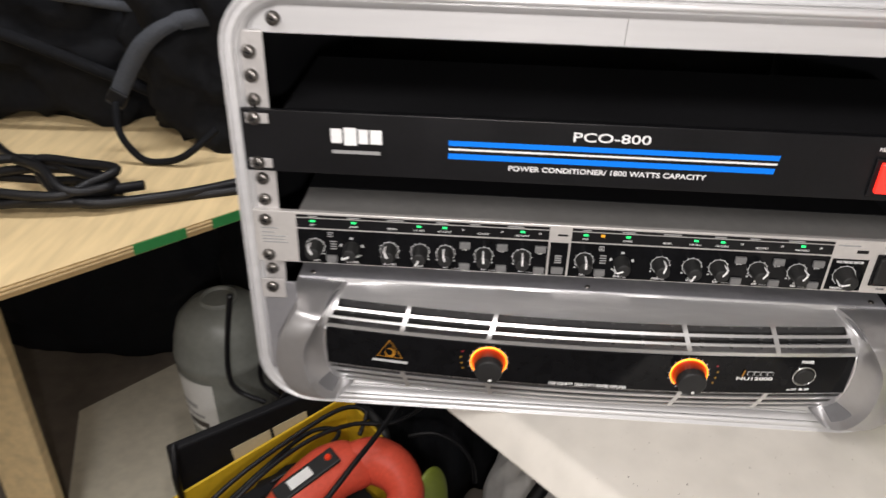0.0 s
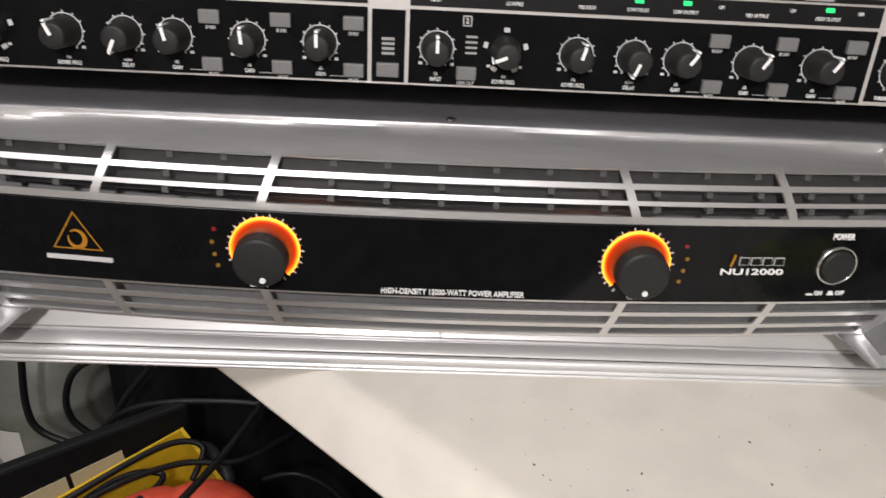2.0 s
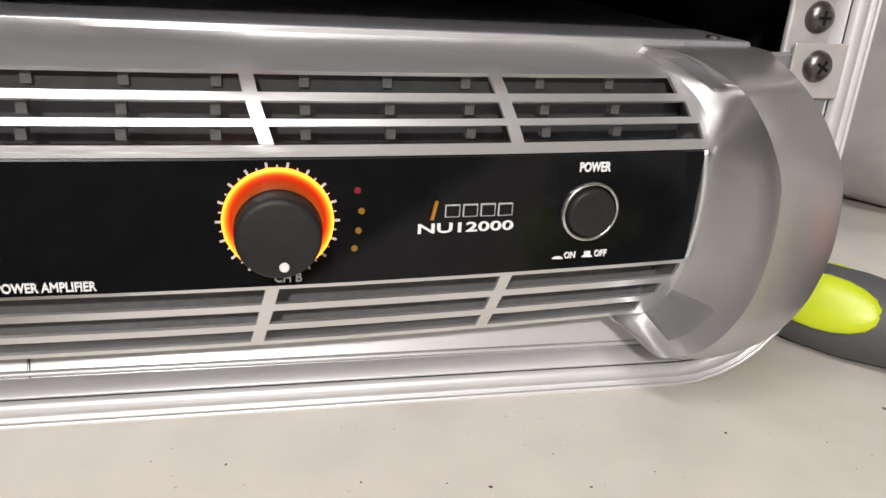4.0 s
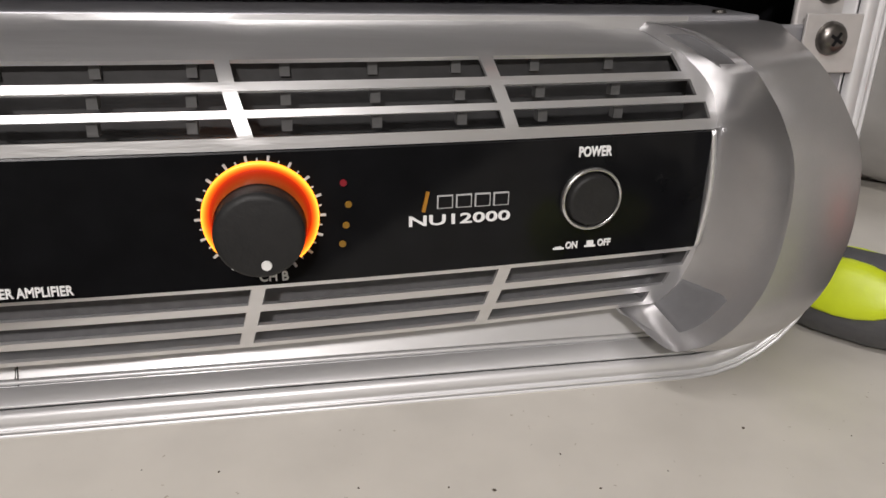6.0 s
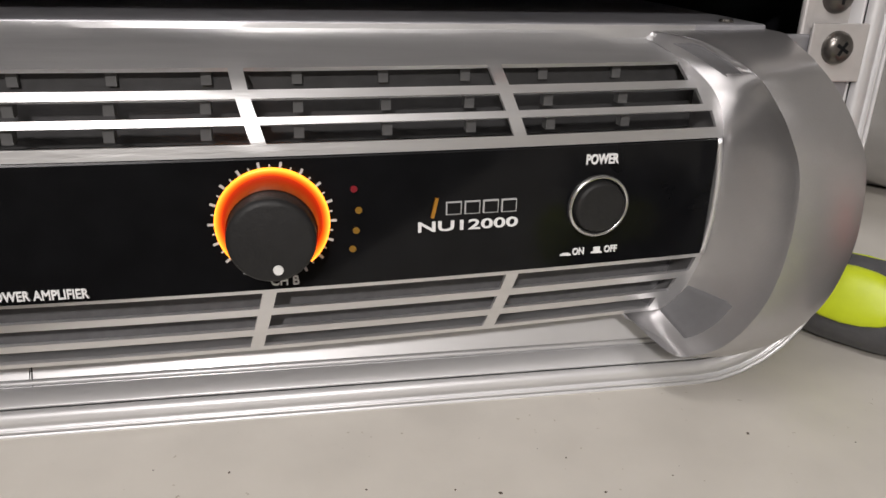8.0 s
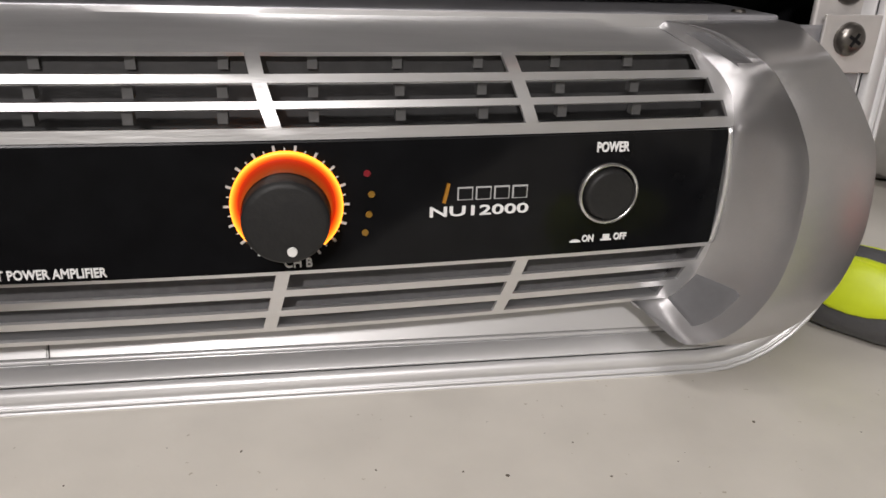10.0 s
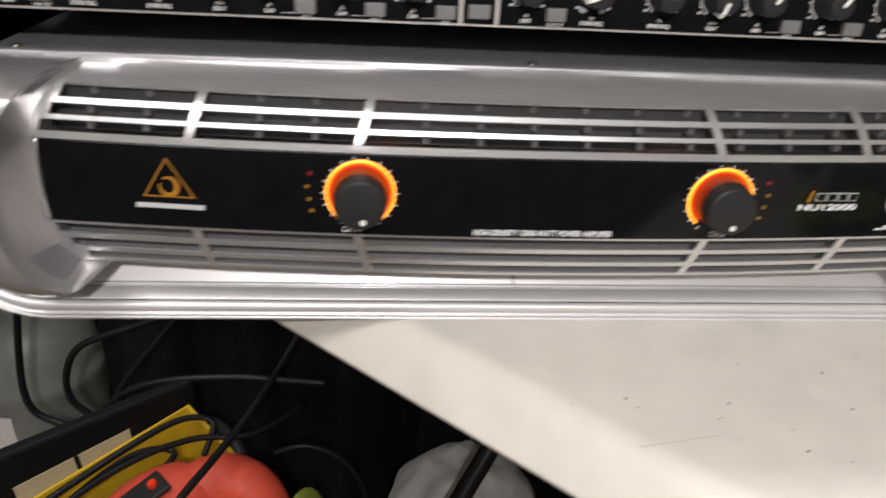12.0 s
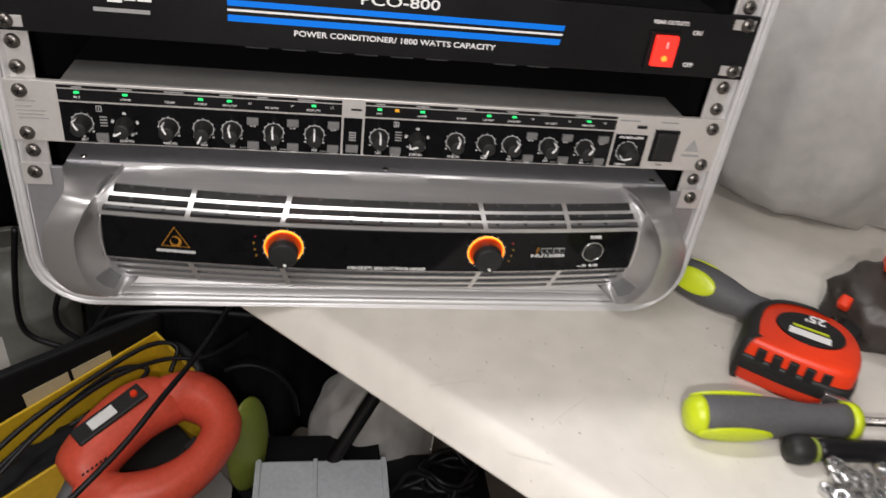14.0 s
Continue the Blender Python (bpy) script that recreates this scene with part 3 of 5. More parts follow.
def crossover():
    u = thing("crossover", "slim silver audio crossover with rows of black knobs and green lights", "audio unit")
    Y = -0.0040
    part("front_panel", box(-0.2413, 0.2413, Y, 0.0, 0.1362, 0.1778, 0.0006), PLATE, u)
    part("lid", box(-0.2095, 0.2095, 0.0, 0.036, 0.1370, 0.1774, 0.0006), SILVER_TOP, u, "bare silver front of the lid")
    part("cover", box(-0.2100, 0.2100, 0.0362, 0.20, 0.1368, 0.1776, 0.0004), DULL_BLACK, u, "black cover")
    for i in range(9):
        if i != 6:
            part("printed_block", box(-0.0085, 0.0085, 0, 0.014, 0.1772, 0.1779), GREY_KEY, u, matrix=pose(-0.095 + 0.027 * i, 0.082, 0))
    F = Y - 0.0004
    for x0, x1 in ((-0.2105, -0.0335), (-0.0180, 0.1590)):
        part("fascia", box(x0, x1, F, Y + 0.001, 0.1372, 0.1645), GLOSS_BLACK, u)
        part("light_strip", box(x0, x1, F, Y + 0.001, 0.1658, 0.1732), SATIN_BLACK, u)
        part("title_strip", box(x0, x1, F, Y + 0.001, 0.1741, 0.1760), SATIN_BLACK, u)
    part("fascia", box(-0.0320, -0.0195, F, Y + 0.001, 0.1372, 0.1640), GLOSS_BLACK, u)
    part("fascia", box(0.1608, 0.1850, F, Y + 0.001, 0.1380, 0.1630), GLOSS_BLACK, u)
    G = F - 0.0003
    KX = (-0.1980, -0.1720, -0.1450, -0.1232, -0.1050, -0.0780, -0.0512)
    CH2 = 0.1905
    turns = ((-30, -120, -25, -155, -12, -5, 0), (0, -112, 14, -160, 32, 32, 32))
    knob_words = ("INPUT", "XOVER FREQ", "XOVER FREQ", "DELAY", "GAIN", "GAIN", "GAIN")
    unit_words = ("dB", "Hz", "Hz", "mSec", "dB", "dB", "dB")
    for ch in (0, 1):
        for i, kx in enumerate(KX):
            x = kx + CH2 * ch
            knob(u, x, F, 0.1508, 0.0058, turns[ch][i], WHITE_INK)
            tick_ring(u, x, F, 0.1508, 0.0064 if i != 1 else 0.0070, 11 if i != 1 else 5, 0.0010, 0.0022 if i == 1 else 0.0)
            for dx in (-0.0060, 0.0060):
                part("dial_mark", box(-0.0007, 0.0007, -0.0002, 0, -0.0005, 0.0005), PALE_INK, u, matrix=pose(x + dx, F, 0.1450))
            lettering(unit_words[i], 0.0019, WHITE_INK, u, (x, F - 0.0001, 0.1412), squeeze=0.8)
            lettering(knob_words[i], 0.0021, WHITE_INK, u, (x, F - 0.0001, 0.1391), bold=0.00004, squeeze=0.72)
        for bx, bz in ((-0.1865, 0.1420), (-0.0915, 0.1412), (-0.0915, 0.1585), (-0.0655, 0.1412), (-0.0655, 0.1585), (-0.0387, 0.1412), (-0.0387, 0.1585)):
            part("push_key", box(-0.0038, 0.0038, -0.0022, 0, -0.0025, 0.0025, 0.0004), GREY_KEY, u, matrix=pose(bx + CH2 * ch, F, bz))
            lettering("LOW CUT" if bx < -0.18 else "MUTE" if bz < 0.15 else "\u00d8 INV", 0.0019, WHITE_INK, u, (bx + CH2 * ch, F - 0.0001, bz - 0.0040), squeeze=0.75)
            if bx > -0.1 and bz < 0.15:
                part("joining_line", box(-0.0045, 0.0005, -0.0002, 0, -0.00012, 0.00012), PALE_INK, u, matrix=pose(bx - 0.0045 + CH2 * ch, F, 0.1386))
        # channel number tag and curve symbol
        part("channel_tag", box(-0.0017, 0.0017, -0.0002, 0, -0.0019, 0.0019), PALE_INK, u, matrix=pose(-0.1870 + CH2 * ch, F, 0.1612))
        part("tag_face", box(-0.0013, 0.0013, -0.0003, 0, -0.0015, 0.0015), SATIN_BLACK, u, matrix=pose(-0.1870 + CH2 * ch, F, 0.1612))
        lettering(str(ch + 1), 0.0026, WHITE_INK, u, (-0.1870 + CH2 * ch, F - 0.0004, 0.1612))
        for dz in (0.1495, 0.1515, 0.1535, 0.1555):
            part("symbol", box(-0.0022, 0.0022, -0.0002, 0, -0.0004, 0.0004), GREY_INK, u, matrix=pose(-0.1850 + CH2 * ch, F, dz))
        for lx, word in ((-0.1990, "INPUT"), (-0.1700, "LOW/MID"), (-0.1240, "LOW DELAY"), (-0.1060, "LOW OUTPUT"), (-0.0520, "HIGH OUTPUT")):
            part("light", box(-0.0016, 0.0016, -0.0006, 0, -0.0008, 0.0008, 0.0002), GREEN_LED, u, "small green light", matrix=pose(lx + CH2 * ch, F, 0.1714))
            lettering(word, 0.0020, WHITE_INK, u, (lx + CH2 * ch, F - 0.0001, 0.1681), squeeze=0.72)
        for lx, word in ((-0.1430, "MID/HIGH"), (-0.0790, "MID OUTPUT")):
            lettering(word, 0.0020, WHITE_INK, u, (lx + CH2 * ch, F - 0.0001, 0.1681), squeeze=0.72)
        for lx in (-0.0930, -0.0400, -0.0660):
            lettering("LIM", 0.0019, WHITE_INK, u, (lx + CH2 * ch, F - 0.0001, 0.1705), squeeze=0.75)
        for lx, w in ((-0.1985, 0.006), (-0.1700, 0.009), (-0.1405, 0.012), (-0.1080, 0.008), (-0.0850, 0.007), (-0.0570, 0.011)):
            part("caption", box(-w / 2, w / 2, -0.0002, 0, -0.0005, 0.0005), GREY_INK, u, matrix=pose(lx + CH2 * ch, F, 0.1750))
    part("light", box(-0.0014, 0.0014, -0.0006, 0, -0.0009, 0.0009), AMBER_LED, u, "small amber light", matrix=pose(0.0032, F, 0.1714))
    # centre column
    part("push_key", box(-0.0042, 0.0042, -0.0022, 0, -0.0026, 0.0026, 0.0004), GREY_KEY, u, matrix=pose(-0.0258, F, 0.1420))
    for dz in (0.1480, 0.1498, 0.1516, 0.1534):
        part("symbol", box(-0.0024, 0.0024, -0.0002, 0, -0.0005, 0.0005), GREY_INK, u, matrix=pose(-0.0258, F, dz))
    part("caption", box(-0.0035, 0.0035, -0.0002, 0, -0.0007, 0.0007), SATIN_BLACK, u, matrix=pose(-0.0240, Y, 0.1700))
    # limiter and mains switch
    knob(u, 0.1715, F, 0.1500, 0.0068, -105, WHITE_INK)
    tick_ring(u, 0.1715, F, 0.1500, 0.0075)
    lettering("MULTIBAND LIMITER", 0.0025, WHITE_INK, u, (0.1728, F - 0.0001, 0.1607), bold=0.00005, squeeze=0.78)
    lettering("THRESHOLD", 0.0021, WHITE_INK, u, (0.1690, F - 0.0001, 0.1394), bold=0.00004, squeeze=0.75)
    part("slot_mark", box(-0.0038, 0.0038, -0.0003, 0, -0.0012, 0.0012), SATIN_BLACK, u, matrix=pose(0.1790, Y, 0.1690))
    part("caption", box(-0.0075, 0.0075, -0.0003, 0, -0.0006, 0.0006), GREY_INK, u, matrix=pose(0.1690, Y, 0.1735))
    part("switch_bezel", box(0.1895, 0.2085, Y - 0.0012, Y, 0.1430, 0.1680, 0.0005), SATIN_BLACK, u)
    part("rocker_switch", box(0.1912, 0.2068, Y - 0.0032, Y, 0.1450, 0.1660, 0.0012), RUBBER, u, matrix=pose(0, -0.0005, 0))
    lettering("POWER", 0.0020, GREY_KEY, u, (0.1990, Y - 0.0002, 0.1400), squeeze=0.8)
    part("caption", box(-0.0065, 0.0065, -0.0003, 0, -0.0006, 0.0006), GREY_INK, u, matrix=pose(0.1990, Y, 0.1735))
    # maker's emblem on one ear, printed lines on the other
    bm = bmesh.new()
    vs = [bm.verts.new(p) for p in ((0.2155, Y - 0.0002, 0.1520), (0.2270, Y - 0.0002, 0.1520), (0.2212, Y - 0.0002, 0.1620))]
    bm.faces.new(vs)
    part("emblem", bm, GREY_INK, u)
    part("emblem_bar", box(-0.0065, 0.0065, -0.0003, 0, -0.0009, 0.0009), GREY_INK, u, matrix=pose(0.2212, Y, 0.1488))
    for dz, w in ((0.1640, 0.012), (0.1605, 0.009), (0.1575, 0.017), (0.1550, 0.016), (0.1525, 0.018)):
        part("caption", box(-w / 2, w / 2, -0.0003, 0, -0.0005, 0.0005), GREY_INK, u, matrix=pose(-0.2360 + w / 2, Y, dz))
    ear_screws(u, (0.1705, 0.1418), y=Y)


crossover()


# ---- power amplifier ----
def bow(x):
    return -0.0315 + 0.0112 * (x / 0.191) ** 2


# front profile, from the lid down: height, and depth behind the bowed front
UP = [(0.1188, 0.0420), (0.1174, 0.0340), (0.1154, 0.0260), (0.1130, 0.0180), (0.1110, 0.0114), (0.1068, 0.0066), (0.1050, 0.0052), (0.1012, 0.0028), (0.0996, 0.0020), (0.0954, 0.0006), (0.0926, 0.0003)]
LOW = [(0.0592, 0.0003), (0.0578, 0.0006), (0.0530, 0.0016), (0.0508, 0.0022), (0.0462, 0.0036), (0.0440, 0.0044), (0.0400, 0.0058), (0.0386, 0.0064), (0.0379, 0.0110), (0.0377, 0.0180)]
SLOT_UP, SLOT_LOW = (4, 6, 8), (1, 3, 5)


def slant(x, z):
    """Sideways lean of the bars: outwards towards the black band."""
    k = (0.1104 - z) / 0.0155 if z > 0.076 else (z - 0.0375) / 0.0200
    return math.copysign(0.0050 * min(max(k, 0), 1.15) * min(1, abs(x) / 0.06), x)


def amp_front(bars, ends, prof, slots):
    xs = set()
    lim = 0.1925
    for b in bars:
        xs |= {b - 0.0017, b + 0.0017}
    xs |= set(ends) | {-e for e in ends} | {-lim, lim}
    k = -lim
    for i in range(49):
        g = -lim + 2 * lim * i / 48
        if min(abs(g - x) for x in xs) > 0.0018:
            xs.add(g)
    xs = sorted(xs)
    rows = [[(x + (slant(x, z) if abs(x) < 0.19 else 0), min(bow(x) + dy, 0.004 if z > 0.08 else 0.02), z) for x in xs] for z, dy in prof]
    bm = grid_mesh(rows)
    bm.faces.ensure_lookup_table()
    n = len(xs) - 1
    gone = []
    for s, i in enumerate(slots):
        e = ends[s]
        for j in range(n):
            c = (xs[j] + xs[j + 1]) / 2
            if abs(c) < e and all(abs(c - b) > 0.0017 for b in bars):
                gone.append(bm.faces[i * n + j])
    bmesh.ops.delete(bm, geom=gone, context="FACES")
    bmesh.ops.recalc_face_normals(bm, faces=bm.faces)
    if sum(f.normal.y for f in bm.faces) > 0:
        bmesh.ops.reverse_faces(bm, faces=bm.faces)
    return bm


# one handle: inner edge, ridge and outer edge from the lid down to the foot
INNER = [(0.1712, 0.018, 0.1172), (0.1771, 0.005, 0.1155), (0.1815, -0.0055, 0.1126), (0.187, -0.0125, 0.1075), (0.1905, -0.0155, 0.102), (0.1915, -0.018, 0.095), (0.1918, -0.0192, 0.086), (0.1918, -0.0194, 0.064), (0.1905, -0.0175, 0.053), (0.1885, -0.015, 0.046), (0.186, -0.013, 0.042), (0.183, -0.0115, 0.0395), (0.179, -0.0115, 0.0385), (0.1725, -0.013, 0.0375)]
RIDGE = [(0.1781, 0.007, 0.1174), (0.1847, -0.0085, 0.117), (0.1886, -0.0195, 0.1149), (0.1899, -0.0338, 0.1113), (0.1941, -0.0373, 0.1053), (0.1982, -0.0397, 0.0978), (0.2027, -0.0404, 0.0868), (0.2038, -0.0405, 0.0704), (0.202, -0.04, 0.0557), (0.1979, -0.039, 0.0456), (0.193, -0.0365, 0.0378), (0.188, -0.0328, 0.0332), (0.1827, -0.0275, 0.031), (0.1728, -0.018, 0.0386)]
OUTER = [(0.2097, 0.0065, 0.1177), (0.215, -0.0035, 0.1179), (0.211, -0.0178, 0.1164), (0.2082, -0.031, 0.1138), (0.2122, -0.0355, 0.1078), (0.2168, -0.0387, 0.0996), (0.2225, -0.0395, 0.0885), (0.2248, -0.0395, 0.0706), (0.223, -0.0395, 0.0586), (0.2195, -0.039, 0.0491), (0.214, -0.0365, 0.0398), (0.2085, -0.032, 0.0331), (0.1981, -0.0247, 0.0277), (0.1736, -0.0155, 0.0364)]


def cove(p, r):
    """Hollow inner face of a handle from its inner edge to the foot of the ridge."""
    foot = r + (p - r).normalized() * 0.0018 + Vector((0, 0.0018, 0))
    deep = min(0.0013, (foot - p).length * 0.09)
    return [p + (foot - p) * k + Vector((0, 4 * deep * k * (1 - k), 0)) for k in (0.0, 0.2, 0.4, 0.6, 0.8, 1.0)]


def handle_mesh(sgn):
    rows = []
    back = Vector((0, 0.022, 0))
    for p, r, o in zip(spline(INNER, 6), spline(RIDGE, 6), spline(OUTER, 6)):
        row = [p + back] + cove(p, r)
        row += [row[-1] + (r - row[-1]) * 0.45 + Vector((0, -0.0008, 0)), r + Vector((0, -0.0004, 0)), r + (o - r) * 0.035 + Vector((0, 0.0006, 0))]
        row += [r + (o - r) * k + Vector((0, 0.0006 - 0.0050 * k * (1 - k), 0)) for k in (0.2, 0.4, 0.6, 0.8, 0.94)]
        row += [o + Vector((0, 0.0008, 0)), o + Vector((0, 0.004, 0)), o + back * 1.6]
        rows.append([(sgn * q.x, q.y, q.z) for q in row])
    return grid_mesh(rows, closed_u=True, cap=True)


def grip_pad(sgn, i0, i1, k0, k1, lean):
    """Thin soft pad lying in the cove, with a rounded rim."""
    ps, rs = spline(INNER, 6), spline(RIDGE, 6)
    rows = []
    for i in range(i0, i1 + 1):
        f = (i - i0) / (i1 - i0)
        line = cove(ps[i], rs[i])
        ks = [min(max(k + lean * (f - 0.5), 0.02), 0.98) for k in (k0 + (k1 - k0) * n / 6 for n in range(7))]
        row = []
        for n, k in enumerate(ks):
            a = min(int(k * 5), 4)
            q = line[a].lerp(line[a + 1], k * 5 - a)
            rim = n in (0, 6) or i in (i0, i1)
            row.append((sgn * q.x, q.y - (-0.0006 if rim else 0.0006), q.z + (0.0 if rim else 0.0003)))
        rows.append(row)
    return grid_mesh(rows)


def lit_knob(amp, x, angle):
    y = bow(x) - 0.0014
    z = 0.0770
    k = part("level_knob", disc(0.0103, 0.0099, 0.0130, 48, 0.0014), RUBBER, amp, "black rubber level knob", smooth="crisp", matrix=pose(x, y, z))
    part("dot", disc(0.0012, 0.0011, 0.0004, 16), PAPER, k, matrix=pose(0.0068 * math.sin(radians(angle)), -0.0130, 0.0068 * math.cos(radians(angle))))
    # lit dish round the knob, open at its foot: it slopes from a raised rim in towards the knob
    rows = []
    for i in range(65):
        t = radians(-140 + 280 * i / 64)
        rows.append([(r * math.sin(t), yy, r * math.cos(t)) for r, yy in ((0.0102, 0.0003), (0.0102, -0.0001), (0.0110, -0.0002), (0.0118, -0.0004), (0.0125, -0.0008), (0.0130, -0.0011), (0.0134, -0.0008), (0.0134, 0.0003))])
    part("lit_ring", grid_mesh(rows, closed_u=True, cap=True), RING, amp, "glowing orange ring with deep red inner edge", smooth=True, matrix=pose(x, y, z))
    # Glowing cone puts the ring's red light onto the knob's side.
    pipe = [[(r * math.sin(t), yy, r * math.cos(t)) for t in (radians(-138 + 276 * i / 48) for i in range(49))] for r, yy in ((0.0115, -0.0002), (0.0109, -0.0016), (0.0106, -0.0036), (0.01035, -0.0070))]
    part("knob_side_glow", grid_mesh(pipe), RING, amp, "red ring light on the knob's side, as a glowing cone", smooth=True, matrix=pose(x, y, z))
    bm = bmesh.new()
    for i in range(31):
        t = -150 + 300 * i / 30
        w = 0.00035 if i % 2 else 0.0006
        merge(bm, box(-w / 2, w / 2, -0.0003, 0, 0.0135, 0.0142 if i % 2 else 0.0149), pose(0, 0, 0, 0, t))
    part("scale", bm, PALE_INK, amp, matrix=pose(x, y, z))


def power_amplifier():
    amp = thing("power_amplifier", "silver two-unit power amplifier with black band and glowing orange knobs", "amplifier")
    bars = (-0.1295, -0.0665, 0.0665, 0.1295)
    f = part("upper_grille", amp_front(bars, (0.1815, 0.1830, 0.1850), UP, SLOT_UP), SILVER, amp, "slotted silver grille", smooth=True)
    g = part("lower_grille", amp_front(bars, (0.1850, 0.1825, 0.1795), LOW, SLOT_LOW), SILVER, amp, "slotted silver grille", smooth=True)
    for ob in (f, g):
        m = ob.modifiers.new("thick", "SOLIDIFY")
        m.thickness, m.offset = 0.0010, -1
        crisp(ob)
    # black band
    n = 48
    rows = []
    for z, dy in ((0.0590, 0.0006), (0.0594, -0.0010), (0.0922, -0.0010), (0.0926, 0.0006)):
        rows.append([(x + (0.0018 * (1 - ((z - 0.0755) / 0.017) ** 2)) * (1 if x > 0 else -1) * (abs(x) > 0.18), bow(x) + dy, z) for x in (-0.1905 + 0.381 * i / n for i in range(n + 1))])
    part("band", grid_mesh(rows), GLOSS_BLACK, amp, "gloss black front band", smooth=False)
    for sgn in (-1, 1):
        rim = [(sgn * (0.1908 + 0.0018 * (1 - ((z - 0.0755) / 0.017) ** 2)), bow(0.1915) - 0.0006, z) for z in (0.0592 + 0.0332 * i / 8 for i in range(9))]
        part("band_rim", tube(rim, 0.0009, 8, 2), SILVER, amp, "bright edge of the band", smooth=True)
    # insides: dark filter box and pale fins behind the slots
    for x in [-0.1715 + 0.0210 * i for i in range(17)]:
        if min(abs(abs(x) - k) for k in (0.0665, 0.1295)) > 0.004:
            for z, dy in ((0.1106, 0.0114), (0.1050, 0.0052), (0.0996, 0.0020)):
                part("fin", box(x - 0.0012, x + 0.0012, bow(x) + dy + 0.0026, bow(x) + dy + 0.0058, z - 0.0040, z - 0.0008), FIN, amp)
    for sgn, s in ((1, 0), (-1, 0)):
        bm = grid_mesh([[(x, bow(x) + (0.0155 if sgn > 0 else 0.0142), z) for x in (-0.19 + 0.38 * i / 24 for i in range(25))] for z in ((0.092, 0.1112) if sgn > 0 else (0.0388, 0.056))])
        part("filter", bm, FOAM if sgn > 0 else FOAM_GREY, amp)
    part("lid", box(-0.2150, 0.2150, 0.0045, 0.300, 0.0392, 0.1192, 0.0008), LID_DARK, amp, "dark grey steel lid")
    for sgn in (-1, 1):
        h = part("handle", handle_mesh(sgn), HANDLE, amp, "satin silver curved handle", smooth=True)
        crisp(h, 30)
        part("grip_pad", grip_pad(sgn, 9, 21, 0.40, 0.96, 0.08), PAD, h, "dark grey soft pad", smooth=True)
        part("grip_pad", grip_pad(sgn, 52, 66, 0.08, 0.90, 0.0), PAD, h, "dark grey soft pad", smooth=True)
        part("ear", box(-0.0140, 0.0140, -0.0024, 0.0, 0.0345, 0.1172, 0.0008), EAR, amp, matrix=pose(sgn * 0.2260, 0, 0))
        part("ear_tab", box(-0.0085, 0.0095, -0.0040, -0.0030, -0.0090, 0.0075, 0.0004), RAIL, amp, matrix=pose(sgn * 0.2325, 0, 0.1130))
        add_screw(sgn * 0.2325, -0.0040, 0.1138, amp, 30)
    for x in (-0.205, 0.0, 0.205):
        part("lid_screw", disc(0.0022, 0.0018, 0.0008, 12), SCREW, amp, matrix=pose(x, 0.010, 0.1193, -90))
    lit_knob(amp, -0.0702, 170)
    lit_knob(amp, 0.0735, 170)
    Y = lambda x: bow(x) - 0.0013
    for sgn in (-1, 1):
        for dz, m in ((0.0073, DIM_RED), (0.0019, DIM_AMBER), (-0.0033, DIM_AMBER), (-0.0081, DIM_AMBER)):
            part("light", disc(0.0009, 0.0008, 0.0003, 12), m, amp, "unlit signal light", matrix=pose((0.0735 if sgn > 0 else -0.0702) + sgn * (0.0205 - abs(dz - 0.001) * 0.2), Y(0.0925), 0.0770 + dz))
    lettering("HIGH-DENSITY 12000-WATT POWER AMPLIFIER", 0.0034, WHITE_INK, amp, (0.0025, Y(0), 0.0616), bold=0.00006, squeeze=0.78)
    lettering("CH A", 0.0034, WHITE_INK, amp, (-0.0735, Y(0.0745), 0.0616), bold=0.00006, squeeze=0.9)
    lettering("CH B", 0.0034, WHITE_INK, amp, (0.0755, Y(0.0745), 0.0616), bold=0.00006, squeeze=0.9)
    # emblem: orange triangle outline with a curl, pale bar below
    ex = -0.1430
    tri = ((0.0, 0.0105), (-0.0100, -0.0055), (0.0100, -0.0055))
    bm = bmesh.new()
    out = [bm.verts.new((x, 0, z)) for x, z in tri]
    inn = [bm.verts.new((x * 0.90, 0, z * 0.90)) for x, z in tri]
    for i in range(3):
        bm.faces.new((out[i], out[(i + 1) % 3], inn[(i + 1) % 3], inn[i]))
    part("emblem", bm, ORANGE_INK, amp, "orange triangle emblem", matrix=pose(ex, Y(ex) - 0.0004, 0.0775, 0, 0, -6))
    rows = []
    for i in range(25):
        t = radians(-200 + 330 * i / 24)
        w = 0.0002 + 0.0008 * math.sin(math.pi * i / 24)
        rows.append([((0.0033 + d) * math.cos(t), 0, (0.0036 + d) * math.sin(t)) for d in (-w, w)])
    part("emblem_curl", grid_mesh(rows), ORANGE_INK, amp, matrix=pose(ex, Y(ex) - 0.0004, 0.0765, 0, 0, -6))
    part("emblem_bar", box(-0.0132, 0.0132, -0.0002, 0.0006, -0.0009, 0.0009, 0.0001), PALE_INK, amp, "pale plain bar", matrix=pose(ex, Y(ex) - 0.0003, 0.0682, 0, 0, -6))
    # series mark: outlined plain blocks with an orange slanted bar
    nx = 0.1225
    for i in range(4):
        bm = box(-0.0020, 0.0020, -0.0002, 0.0004, -0.0017, 0.0017)
        part("mark_block", bm, PALE_INK, amp, matrix=pose(nx - 0.0050 + 0.0048 * i, Y(nx) + 0.00025 * (i - 1), 0.0780, 0, 0, 4))
        part("mark_hollow", box(-0.0017, 0.0017, -0.0004, 0.0004, -0.0014, 0.0014), GLOSS_BLACK, amp, matrix=pose(nx - 0.0050 + 0.0048 * i, Y(nx) + 0.00025 * (i - 1), 0.0780, 0, 0, 4))
